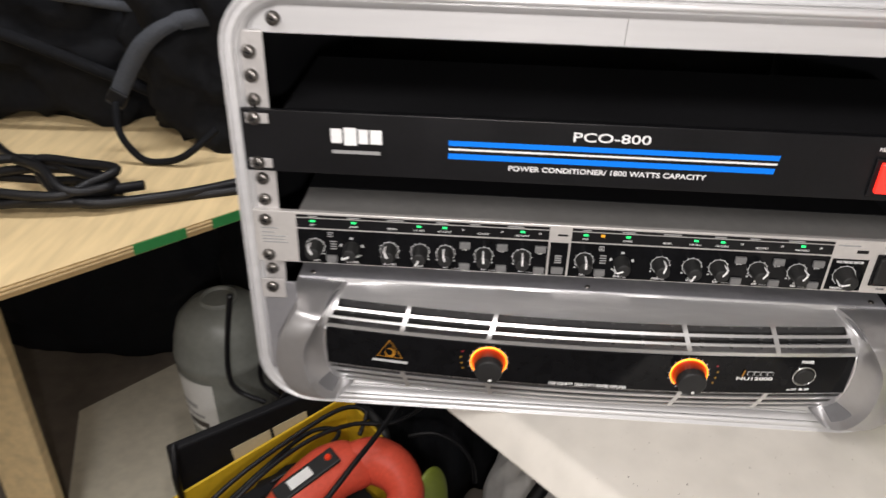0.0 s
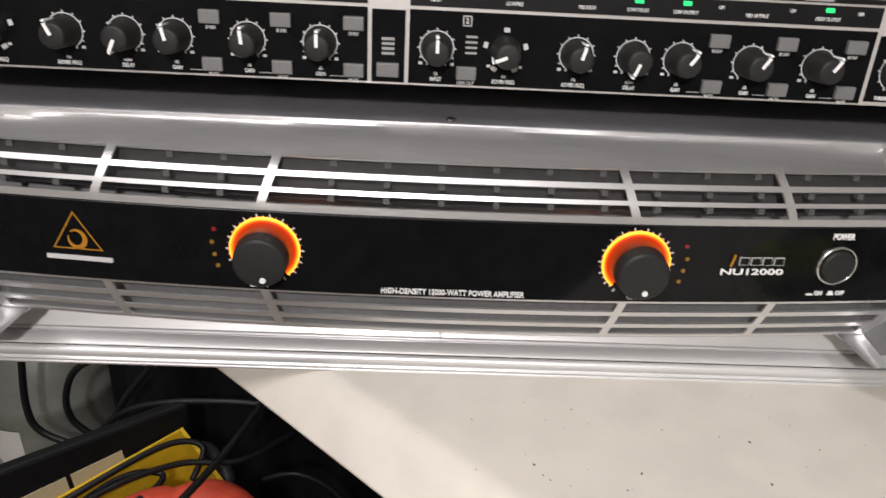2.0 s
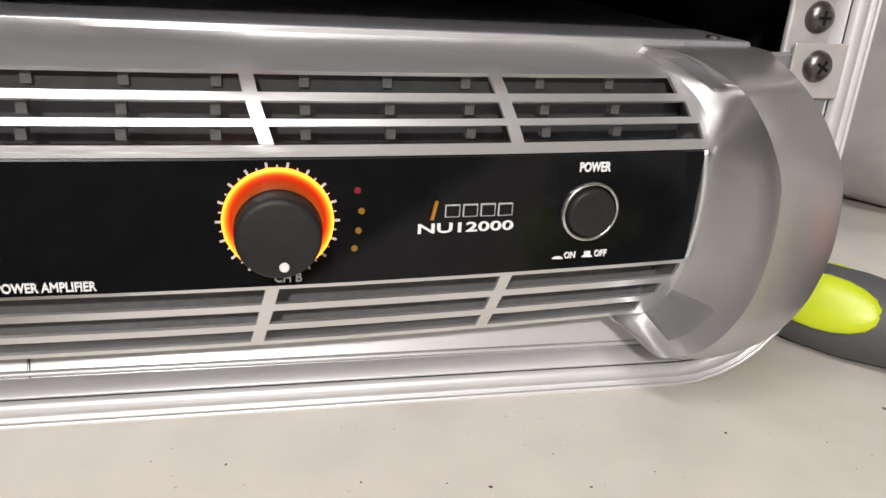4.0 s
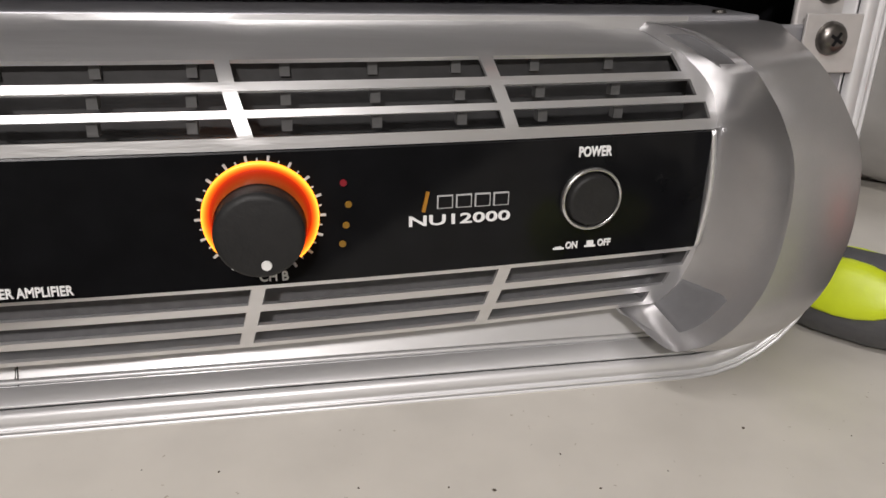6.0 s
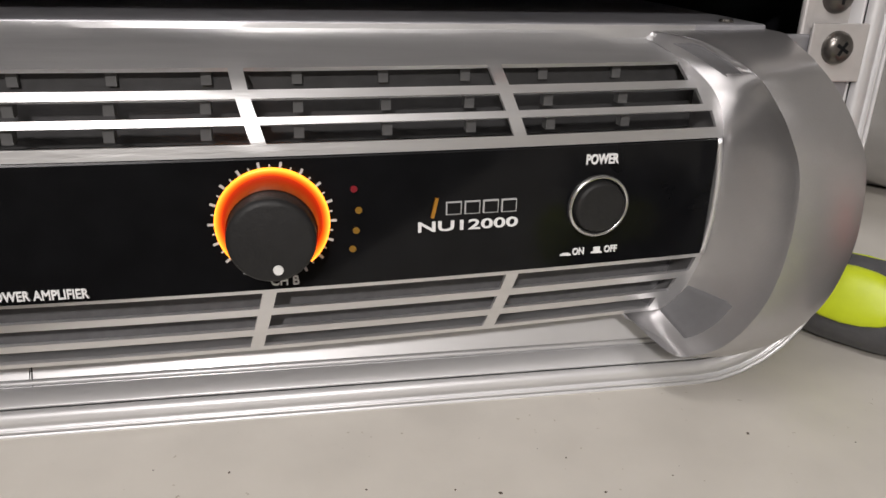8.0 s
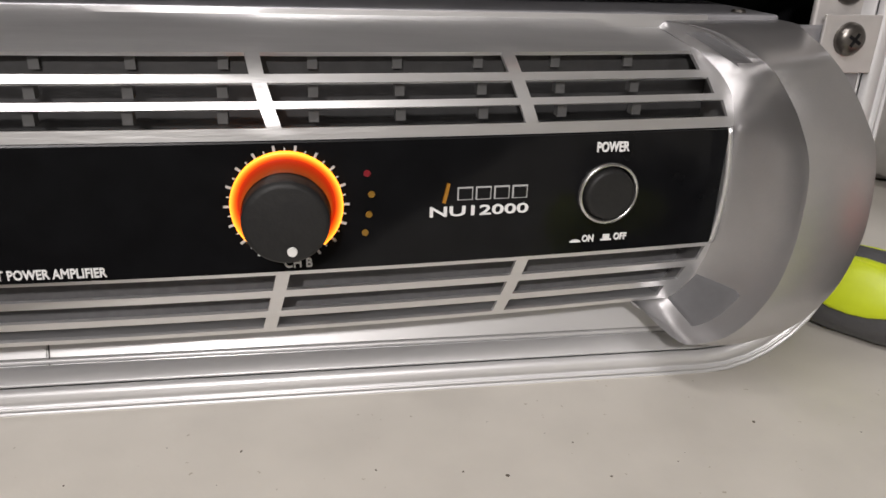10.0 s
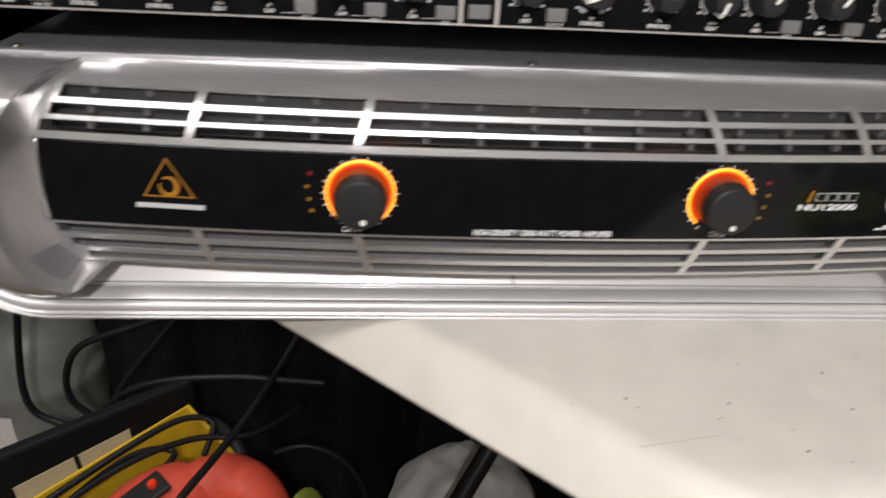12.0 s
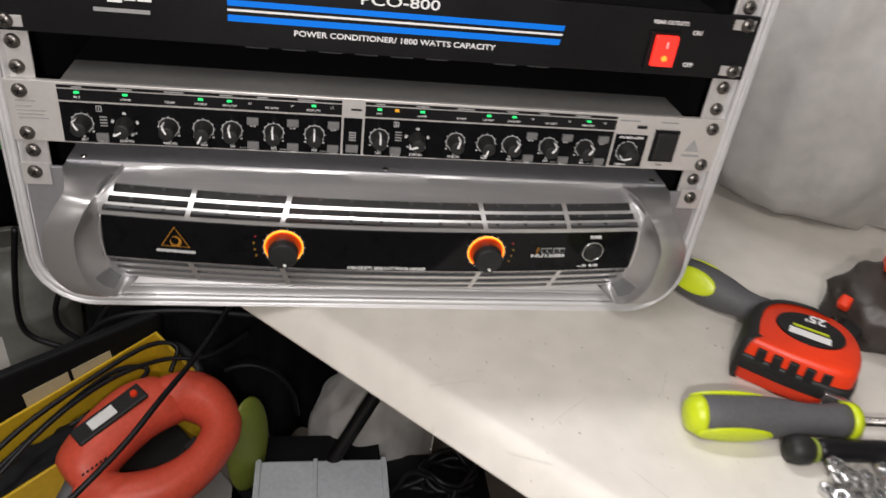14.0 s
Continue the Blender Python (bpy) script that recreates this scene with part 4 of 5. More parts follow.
    part("mark_slant", box(-0.0004, 0.0004, -0.0003, 0.0004, -0.0026, 0.0026), ORANGE_INK, amp, matrix=pose(nx - 0.0100, Y(nx - 0.0100) - 0.0006, 0.0785, 0, 12, 4))
    lettering("NU12000", 0.0037, WHITE_INK, amp, (nx, Y(nx) - 0.0004, 0.0752), bold=0.00006, squeeze=1.80, turn=pose(nx - 0.0012, Y(nx) - 0.0004, 0.0734, 90, 0, 4))
    # power button
    px, pz = 0.1565, 0.0763
    ring = [[(r * math.cos(a), y, r * math.sin(a)) for a in (2 * math.pi * k / 40 for k in range(40))] for r, y in ((0.0084, 0.0), (0.0084, -0.0012), (0.0078, -0.0016), (0.0074, -0.0010), (0.0074, 0.0))]
    part("button_rim", grid_mesh(ring, closed_u=True), STEEL, amp, "chrome button rim", smooth=True, matrix=pose(px, Y(px), pz, 0, 0, 4))
    part("power_button", disc(0.0071, 0.0066, 0.0026, 40, 0.0008), RUBBER, amp, "round black push button", matrix=pose(px, Y(px), pz, 0, 0, 4))
    lettering("POWER", 0.0036, WHITE_INK, amp, None, bold=0.00010, squeeze=0.72, turn=pose(px, Y(px) - 0.0002, 0.0887, 90, 0, 4))
    lettering("ON", 0.0027, WHITE_INK, amp, None, bold=0.00006, squeeze=0.8, turn=pose(px - 0.0042, Y(px - 0.004) - 0.0002, 0.0635, 90, 0, 4))
    lettering("OFF", 0.0027, WHITE_INK, amp, None, bold=0.00006, squeeze=0.8, turn=pose(px + 0.0052, Y(px + 0.005) - 0.0002, 0.0635, 90, 0, 4))
    for dx, h in ((-0.0078, 0.0003), (0.0012, 0.0013)):
        part("symbol", box(-0.0015, 0.0015, -0.0002, 0.0004, -0.0002, 0.0002), WHITE_INK, amp, matrix=pose(px + dx, Y(px + dx), 0.0628))
        part("symbol", box(-0.0009, 0.0009, -0.0002, 0.0004, 0, h), WHITE_INK, amp, matrix=pose(px + dx, Y(px + dx), 0.0630))


power_amplifier()


# ---- plywood bench ----
PLY_Z = -0.10


def plywood_bench():
    b = thing("plywood_bench", "raw plywood bench top with green paint on its edge", "workbench")
    pts = [(-1.55, -0.62), (-0.30, 0.63), (-0.30, 1.25), (-1.55, 1.25)]
    bm = bmesh.new()
    lo = [bm.verts.new((x, y, PLY_Z - 0.018)) for x, y in pts]
    hi = [bm.verts.new((x, y, PLY_Z)) for x, y in pts]
    bm.faces.new(hi)
    bm.faces.new(lo[::-1])
    for i in range(4):
        f = bm.faces.new((lo[i], lo[(i + 1) % 4], hi[(i + 1) % 4], hi[i]))
        f.material_index = 1
    bmesh.ops.recalc_face_normals(bm, faces=bm.faces)
    part("board", bm, (PLY, PLY_EDGE), b)
    u = Vector((1, 1)).normalized()
    for k in (0.004, 0.0095):
        p0, p1 = Vector((-1.55, -0.62)), Vector((-0.30, 0.63))
        s = box(0, (p1 - p0).length, -0.0012, 0.0, -0.0012, 0.0012)
        part("ply_layer", s, PLY, b, matrix=pose(p0.x, p0.y, PLY_Z - k, 0, 0, 45))
    for s0, s1 in ((0.0, 0.075), (0.115, 0.30)):
        q = Vector((-0.545, 0.385)) + u * s0
        part("paint_mark", box(0, s1 - s0, -0.0016, 0.0, -0.0165, -0.001), GREEN, b, "green painted edge", matrix=pose(q.x, q.y, PLY_Z, 0, 0, 45))
    part("leg_board", box(-0.88, -0.79, 0.40, 0.42, FLOOR_Z, PLY_Z - 0.018, 0.001), PLY, b)
    part("leg_board", box(-0.60, -0.50, 1.12, 1.14, FLOOR_Z, PLY_Z - 0.018, 0.001), PLY, b)
    part("leg_board", box(-1.45, -1.35, 1.12, 1.14, FLOOR_Z, PLY_Z - 0.018, 0.001), PLY, b)


plywood_bench()


def cable(name, points, r, material, label, n=10):
    t = tagged(part(name, tube(points, r, 8, n), material, smooth=True), label, "cable")
    return t


def loop(cx, cy, z, rx, ry, turns, tilt=0.0, seed=0):
    pts = []
    for i in range(int(turns * 10) + 1):
        a = 2 * math.pi * i / 10
        k = 1 + 0.10 * math.sin(2.3 * i + seed)
        pts.append((cx + rx * k * math.cos(a + tilt), cy + ry * k * math.sin(a + tilt), z + 0.006 + 0.011 * (i / 10) + 0.006 * math.sin(1.7 * i + seed)))
    return pts


cable("power_cable", loop(-0.76, 0.50, PLY_Z, 0.14, 0.055, 3.2, 0.3, 1) + [(-0.66, 0.46, PLY_Z + 0.02), (-0.55, 0.50, PLY_Z + 0.012), (-0.44, 0.57, PLY_Z + 0.012), (-0.36, 0.62, PLY_Z + 0.03)], 0.0075, CORD, "coiled black power cable lying on plywood")
cable("power_cable", [(-1.0, 0.42, PLY_Z + 0.008), (-0.86, 0.45, PLY_Z + 0.008), (-0.72, 0.46, PLY_Z + 0.024), (-0.60, 0.49, PLY_Z + 0.008), (-0.42, 0.56, PLY_Z + 0.008), (-0.34, 0.60, PLY_Z + 0.05)], 0.0075, CORD, "black power cable running along the plywood")
cable("power_cable", [(-0.95, 0.72, PLY_Z + 0.01), (-0.82, 0.58, PLY_Z + 0.03), (-0.72, 0.50, PLY_Z + 0.05), (-0.66, 0.46, PLY_Z + 0.035), (-0.58, 0.52, PLY_Z + 0.02)], 0.0075, CORD, "black cable crossing the coil")


def soft_bag(name, at, size, seed, label, rz=0, material=None, rough=0.16):
    bag = thing(name, label, "bag", at, rz=rz)
    part("body", blob(*size, rough, 3.4, 5, seed, 0.25, 0.85), material or CLOTH, bag, smooth=True)
    return bag


b1 = soft_bag("duffel_bag", (-0.92, 0.95, PLY_Z), (0.34, 0.19, 0.20), 1.0, "black cloth duffel bag slumped on the plywood bench", rough=0.24)
part("strap", tube([(-0.30, -0.17, 0.12), (-0.05, -0.23, 0.20), (0.22, -0.20, 0.10), (0.32, -0.14, 0.02)], 0.011, 6, 8), CLOTH, b1, "folded black strap", smooth=True)
part("strap", tube([(-0.33, -0.15, 0.26), (-0.10, -0.21, 0.27), (0.12, -0.21, 0.24), (0.30, -0.15, 0.20)], 0.009, 6, 8), CLOTH_BLUE, b1, "faded strap", smooth=True)
b2 = soft_bag("backpack", (-0.50, 0.86, PLY_Z), (0.19, 0.17, 0.23), 4.0, "black backpack with grey shoulder strap on the bench", 15, rough=0.24)
to_pack = b2.matrix_basis.inverted()
rows = []
for i, p in enumerate(spline([(-0.676, 0.67, -0.014), (-0.634, 0.67, 0.057), (-0.603, 0.67, 0.094), (-0.566, 0.68, 0.117), (-0.521, 0.70, 0.124), (-0.470, 0.74, 0.118)], 8)):
    across = Vector((0.012, 0, -0.007)) if i < 26 else Vector((0.005, 0, -0.013))
    rows.append([p - across, p - across + Vector((0, -0.008, 0.0)), p + across + Vector((0, -0.008, 0.0)), p + across])
part("shoulder_strap", grid_mesh(rows, closed_u=True, cap=True), CLOTH_BLUE, b2, "grey padded shoulder strap", smooth=True, matrix=to_pack)
part("webbing", tube([(-0.668, 0.655, -0.005), (-0.658, 0.63, -0.046), (-0.632, 0.63, -0.088), (-0.597, 0.63, -0.093), (-0.557, 0.63, -0.080), (-0.511, 0.66, -0.045)], 0.006, 6, 8), CLOTH, b2, "black webbing loop", smooth=True, matrix=to_pack)
part("buckle", box(-0.016, 0.016, -0.004, 0.004, -0.012, 0.012, 0.003), CORD, b2, "black plastic buckle", matrix=to_pack @ pose(-0.667, 0.662, 0.0, 0, 30, 0))
part("webbing", tube([(-0.02, -0.19, 0.14), (0.05, -0.20, 0.17), (0.12, -0.17, 0.18), (0.18, -0.10, 0.21)], 0.007, 6, 8), CLOTH_BLUE, b2, "grey webbing", smooth=True)
soft_bag("black_jacket", (-0.72, 1.10, PLY_Z), (0.45, 0.14, 0.30), 7.0, "black jacket heaped behind the bags", 5, rough=0.25)
soft_bag("black_bag", (-0.18, 0.98, PLY_Z - 0.02), (0.26, 0.2, 0.25), 9.0, "black bag standing behind the rack")

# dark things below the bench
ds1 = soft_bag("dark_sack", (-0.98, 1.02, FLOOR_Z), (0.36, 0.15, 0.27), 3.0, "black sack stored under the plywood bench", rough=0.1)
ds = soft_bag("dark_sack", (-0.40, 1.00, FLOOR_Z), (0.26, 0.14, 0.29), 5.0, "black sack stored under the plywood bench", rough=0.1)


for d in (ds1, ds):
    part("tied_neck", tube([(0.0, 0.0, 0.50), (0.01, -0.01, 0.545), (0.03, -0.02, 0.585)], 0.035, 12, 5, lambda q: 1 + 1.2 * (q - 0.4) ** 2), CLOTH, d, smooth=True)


# Added sheet of unknown make: gives the dark floor its paler patch.
board = thing("added_pale_sheet", "pale flat sheet added on the dark floor", "board", (-0.919, 0.707, FLOOR_Z))
bm = bmesh.new()
low, high = ([bm.verts.new((x, y, z)) for x, y in ((0.0, 0.0), (0.20, -0.51), (0.47, -0.19), (0.27, 0.32))] for z in (0.0, 0.008))
for i in range(4):
    bm.faces.new((low[i], low[(i + 1) % 4], high[(i + 1) % 4], high[i]))
bm.faces.new(high)
bmesh.ops.recalc_face_normals(bm, faces=bm.faces)
part("sheet", bm, PALE_SHEET, board)


def pressure_tank():
    t = thing("pressure_tank", "grey metal pressure tank with a paper label", "tank", (-0.553, 0.662, FLOOR_Z + 0.006))
    t.matrix_basis = t.matrix_basis @ Matrix.Diagonal((0.84, 0.84, 0.95, 1))
    prof = [(0.078, 0.0), (0.094, 0.02), (0.103, 0.10), (0.110, 0.19), (0.112, 0.250), (0.1145, 0.254), (0.1150, 0.262), (0.1140, 0.270), (0.111, 0.274), (0.108, 0.300), (0.096, 0.336), (0.070, 0.362), (0.030, 0.372)]
    rows = [[(r * math.cos(a), r * math.sin(a), z) for a in (2 * math.pi * k / 48 for k in range(48))] for r, z in prof]
    part("vessel", grid_mesh(rows, closed_u=True, cap=True), TANK, t, smooth=True)
    ring = [[(r * math.cos(a), r * math.sin(a), z) for a in (2 * math.pi * k / 32 for k in range(32))] for r, z in ((0.040, 0.366), (0.041, 0.378), (0.037, 0.379), (0.035, 0.366))]
    part("collar", grid_mesh(ring, closed_u=True), TANK, t, smooth=True)
    lab = [[((0.1042 + 0.066 * (z - 0.1)) * math.cos(a), (0.1042 + 0.066 * (z - 0.1)) * math.sin(a), z) for a in (radians(-175 + 85 * k / 14) for k in range(15))] for z in (0.100, 0.235)]
    l = part("label", grid_mesh(lab), PAPER, t, "creased white paper label", smooth=True)
    for a0, z0, z1, w, m in ((-172, 0.190, 0.230, 16, YELLOW), (-150, 0.160, 0.172, 34, GREY_INK), (-150, 0.138, 0.146, 42, GREY_INK), (-138, 0.112, 0.128, 34, BROWN)):
        g = [[((0.1047 + 0.066 * (z - 0.1)) * math.cos(a), (0.1047 + 0.066 * (z - 0.1)) * math.sin(a), z) for a in (radians(a0 + w * k / 6) for k in range(7))] for z in (z0, z1)]
        part("printed_bar", grid_mesh(g), m, l)


pressure_tank()


def toolbox():
    carton = thing("carton", "plain grey carton under the toolbox", "box", (-0.30, 0.29, FLOOR_Z), rz=38.5)
    part("body", box(-0.21, 0.105, -0.13, 0.03, 0, 0.20, 0.003), GREY_BOX, carton)
    z = FLOOR_Z + 0.20
    t = thing("toolbox", "open yellow toolbox with upright black lid", "toolbox", (-0.375, 0.335, z), rz=38.5)
    W0, W1, D, H = -0.17, 0.132, 0.115, 0.110
    bm = box(W0, W1, -D, 0, 0, H)
    bmesh.ops.delete(bm, geom=[f for f in bm.faces if f.normal.z > 0.9], context="FACES")
    for v in bm.verts:
        if v.co.z > 0.1 and v.co.x > 0:
            v.co.z += 0.058
    body = part("tray", bm, YELLOW, t, "bright yellow plastic tray")
    mod = body.modifiers.new("thick", "SOLIDIFY")
    mod.thickness = 0.006
    part("end_handle", tube([(W1 + 0.004, -0.105, H + 0.02), (W1 + 0.012, -0.09, H + 0.045), (W1 + 0.012, -0.035, H + 0.045), (W1 + 0.004, -0.015, H + 0.02)], 0.008, 8, 6), RUBBER, body, "black grip", smooth=True)
    lid = part("lid", box(W0 + 0.032, W1 + 0.012, 0.004, 0.020, 0.03, 0.195, 0.004), DULL_BLACK, t, "black upright lid")
    for x0, x1 in ((W0 + 0.108, W0 + 0.168), (W0 + 0.173, W0 + 0.228)):
        part("card", box(x0, x1, -0.001, 0.0, -0.016, 0.016), CREAM, lid, "cream printed card", matrix=pose(0.008, 0.0035, 0.144, 0, -6, 0))
    part("hinge_clip", tube([(W0 + 0.036, 0.0, 0.10), (W0 + 0.031, -0.012, 0.16), (W0 + 0.041, 0.01, 0.20)], 0.005, 8, 5), SATIN_BLACK, t, smooth=True)
    part("dark_filler", blob(0.13, 0.050, 0.055, 0.22, 4.0, 4, 21.0, 0.3, 0.6), DULL_BLACK, t, "dark jumbled fitting", smooth=True, matrix=pose(-0.022, -0.058, 0.010))
    return t


toolbox()


def orbital_tool():
    t = thing("power_sander", "red corded power tool with loop handle and grey plate", "power tool", (-0.275, 0.258, FLOOR_Z + 0.336), rz=40)
    t.matrix_basis = t.matrix_basis @ pose(0, 0, 0, 0, -13, 0) @ Matrix.Diagonal((0.82, 0.84, 0.90, 1))
    rows = []
    for i, p in enumerate(spline([(-0.118, -0.022, 0.008), (-0.095, -0.018, 0.014), (-0.045, -0.004, 0.020), (0.015, 0.004, 0.022), (0.060, -0.002, 0.016), (0.078, -0.006, 0.012)], 5)):
        k = i / 25
        r = 0.046 * (1 - 0.35 * (2 * k - 1) ** 4) * (0.45 if i in (0, 25) else 1)
        rows.append([p + Vector((0, 1.1 * r * math.cos(a), 0.85 * r * math.sin(a))) for a in (2 * math.pi * n / 20 for n in range(20))])
    part("motor_housing", grid_mesh(rows, closed_u=True, cap=True), RED, t, "red moulded plastic housing", smooth=True)
    grip = [(0.050, 0.0, 0.016), (0.092, -0.022, 0.012), (0.108, -0.062, 0.004), (0.092, -0.104, -0.004), (0.035, -0.125, -0.010), (-0.030, -0.118, -0.010), (-0.082, -0.088, -0.006), (-0.105, -0.045, 0.0)]
    part("loop_handle", tube(grip, 0.034, 14, 8, lambda k: 1.0 + 0.16 * math.sin(9 * k)), RED, t, "red loop handle", smooth=True)
    part("trigger", box(-0.012, 0.012, -0.006, 0.006, 0.0, 0.010, 0.002), RUBBER, t, matrix=pose(0.045, -0.098, 0.0, 0, 0, 12))
    plate = part("name_plate", box(-0.066, 0.050, -0.018, 0.017, 0.0, 0.006, 0.003), RUBBER, t, "dark grey plate", matrix=pose(-0.012, -0.004, 0.0565, 0, -3, 0))
    part("printed_label", box(-0.040, 0.002, -0.010, 0.010, 0.0061, 0.0066), PAPER, plate)
    part("button", disc(0.006, 0.005, 0.004, 12), TAPE_RED, plate, matrix=pose(0.036, 0.0, 0.0060, -90))
    part("sole", box(-0.05, 0.06, -0.09, 0.0, -0.05, -0.035, 0.004), RUBBER, t)
    for i in range(6):
        part("vent", box(-0.002, 0.002, -0.014, 0.014, -0.001, 0.002), DULL_BLACK, t, matrix=pose(-0.098 + 0.007 * i, -0.044, 0.030, -48, 0, 8))
    part("cord_sleeve", tube([(-0.112, -0.03, 0.004), (-0.145, -0.042, -0.002), (-0.180, -0.055, -0.010)], 0.018, 10, 5, lambda k: 1 - 0.5 * k), GREY_RUBBER, t, smooth=True)


orbital_tool()
bm = bmesh.new()
bmesh.ops.create_uvsphere(bm, u_segments=24, v_segments=14, radius=1)
for v in bm.verts:
    v.co = Vector((v.co.x * 0.038, v.co.y * 0.012, v.co.z * 0.088))
g = thing("green_pad", "olive green oval plastic pad leaning by the red tool", "tool", (-0.132, 0.272, FLOOR_Z + 0.286), rz=50)
part("pad", bm, OLIVE, g, smooth=True)
st = thing("crate", "dark crate under the tools", "crate", (-0.07, 0.27, FLOOR_Z))
part("body", box(-0.09, 0.13, -0.07, 0.10, 0, 0.20, 0.004), DULL_BLACK, st)

T = FLOOR_Z + 0.33
cable("tool_cord", [(-0.47, 0.13, T), (-0.40, 0.22, T + 0.04), (-0.33, 0.30, T + 0.055), (-0.27, 0.36, T + 0.06), (-0.235, 0.37, T + 0.05), (-0.24, 0.34, T + 0.03)], 0.0034, CORD, "black tool cord draped over the toolbox")
cable("tool_cord", [(-0.45, 0.11, T - 0.01), (-0.37, 0.20, T + 0.055), (-0.31, 0.28, T + 0.065), (-0.25, 0.33, T + 0.06), (-0.19, 0.35, T + 0.05), (-0.14, 0.40, T + 0.05)], 0.0032, CORD, "black tool cord draped over the toolbox")
cable("tool_cord", [(-0.44, 0.16, T), (-0.36, 0.26, T + 0.035), (-0.31, 0.33, T + 0.04), (-0.27, 0.34, T + 0.035), (-0.29, 0.30, T + 0.03), (-0.35, 0.25, T + 0.02)], 0.0034, CORD, "black cord tangled in the toolbox")
cable("tool_cord", [(-0.33, 0.10, T + 0.03), (-0.27, 0.17, T + 0.06), (-0.23, 0.23, T + 0.085), (-0.19, 0.31, T + 0.10), (-0.15, 0.40, T + 0.13), (-0.10, 0.46, T + 0.22), (-0.08, 0.50, T + 0.3)], 0.0038, CORD, "thin black cord rising over the red tool")
cable("hanging_cable", [(-0.273, 0.45, -0.266), (-0.33, 0.45, -0.288), (-0.392, 0.45, -0.314), (-0.414, 0.45, -0.352), (-0.413, 0.45, -0.392), (-0.385, 0.45, -0.421)], 0.0042, CORD, "black cable hanging in a loop below the rack")
cable("hanging_cable", [(-0.263, 0.44, -0.249), (-0.298, 0.44, -0.293), (-0.341, 0.44, -0.349), (-0.373, 0.44, -0.405), (-0.39, 0.44, -0.438)], 0.0038, CORD, "thin black cable slanting down below the rack")
cable("hanging_cable", [(-0.383, 0.43, -0.405), (-0.347, 0.43, -0.366), (-0.295, 0.43, -0.348), (-0.219, 0.43, -0.344), (-0.162, 0.43, -0.349), (-0.117, 0.43, -0.353)], 0.0042, CORD, "black cable arching behind the toolbox")
cable("hanging_cable", [(-0.455, 0.47, -0.235), (-0.47, 0.47, -0.323), (-0.476, 0.47, -0.394), (-0.464, 0.47, -0.428), (-0.421, 0.47, -0.45)], 0.0045, CORD, "black cable hanging beside the tank")
cable("hanging_cable", [(-0.17, 0.36, -0.395), (-0.133, 0.36, -0.386), (-0.097, 0.36, -0.404), (-0.074, 0.36, -0.442), (-0.067, 0.36, -0.485)], 0.0034, CORD, "thin black cord curling over the crate")


def clear_bin():
    t = thing("parts_bin", "cloudy clear plastic parts bin with paper tags", "storage bin", (-0.03, 0.205, FLOOR_Z + 0.20))
    bm = bmesh.new()
    for b in ((-0.085, 0.085, -0.06, -0.057, 0, 0.045), (-0.085, 0.085, 0.057, 0.06, 0, 0.045), (-0.085, -0.082, -0.06, 0.06, 0, 0.045), (0.082, 0.085, -0.06, 0.06, 0, 0.045), (-0.085, 0.085, -0.06, 0.06, 0, 0.003)):
        merge(bm, box(*b))
    part("tub", bm, CLEAR, t)
    part("cover", box(-0.092, 0.092, -0.066, 0.066, 0.045, 0.054, 0.003), CLEAR, t, "cloudy snap-on cover")
    part("tag", box(-0.075, -0.015, -0.0615, -0.0602, 0.006, 0.036), PAPER, t)
    part("tag", box(0.010, 0.070, -0.0615, -0.0602, 0.006, 0.036), PAPER, t)
    for a, b in ((-0.092, -0.084), (0.084, 0.092), (-0.012, -0.006)):
        part("rib", box(a, b, -0.066, 0.066, 0.054, 0.058, 0.001), CLEAR, t)
    for a, b, m in ((-0.075, -0.020, GREY_BOX), (-0.010, 0.030, DULL_BLACK), (0.036, 0.075, PAPER)):
        part("packet", box(a, b, -0.045, 0.04, 0.004, 0.034, 0.002), m, t)


clear_bin()
soft_bag("white_bag", (0.055, 0.43, FLOOR_Z), (0.105, 0.085, 0.155), 11.0, "crumpled pale plastic bag beneath the table", 20, POLY, 0.05)
bb = thing("black_box", "dull black box on the floor under the table", "box", (0.145, 0.27, FLOOR_Z))
part("body", box(-0.075, 0.085, -0.12, 0.09, 0, 0.15, 0.004), DULL_BLACK, bb)
part("cover", box(-0.078, 0.088, -0.123, 0.093, 0.150, 0.158, 0.003), SATIN_BLACK, bb)
for k, (cx, cy, rx) in enumerate(((0.12, 0.25, 0.048), (0.165, 0.30, 0.040), (0.175, 0.21, 0.036))):
    cable("coiled_cable", loop(cx, cy, FLOOR_Z + 0.163, rx, rx * 0.8, 3, 0.0, k), 0.0045, CORD, "black cable coiled on a box under the table")
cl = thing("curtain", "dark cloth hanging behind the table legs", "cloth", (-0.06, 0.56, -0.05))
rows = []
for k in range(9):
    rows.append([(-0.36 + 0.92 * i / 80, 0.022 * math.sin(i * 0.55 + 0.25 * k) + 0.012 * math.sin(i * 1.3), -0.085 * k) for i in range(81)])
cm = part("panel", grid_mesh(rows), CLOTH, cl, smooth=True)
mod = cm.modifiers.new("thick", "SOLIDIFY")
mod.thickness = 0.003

# ---- things on the table ----


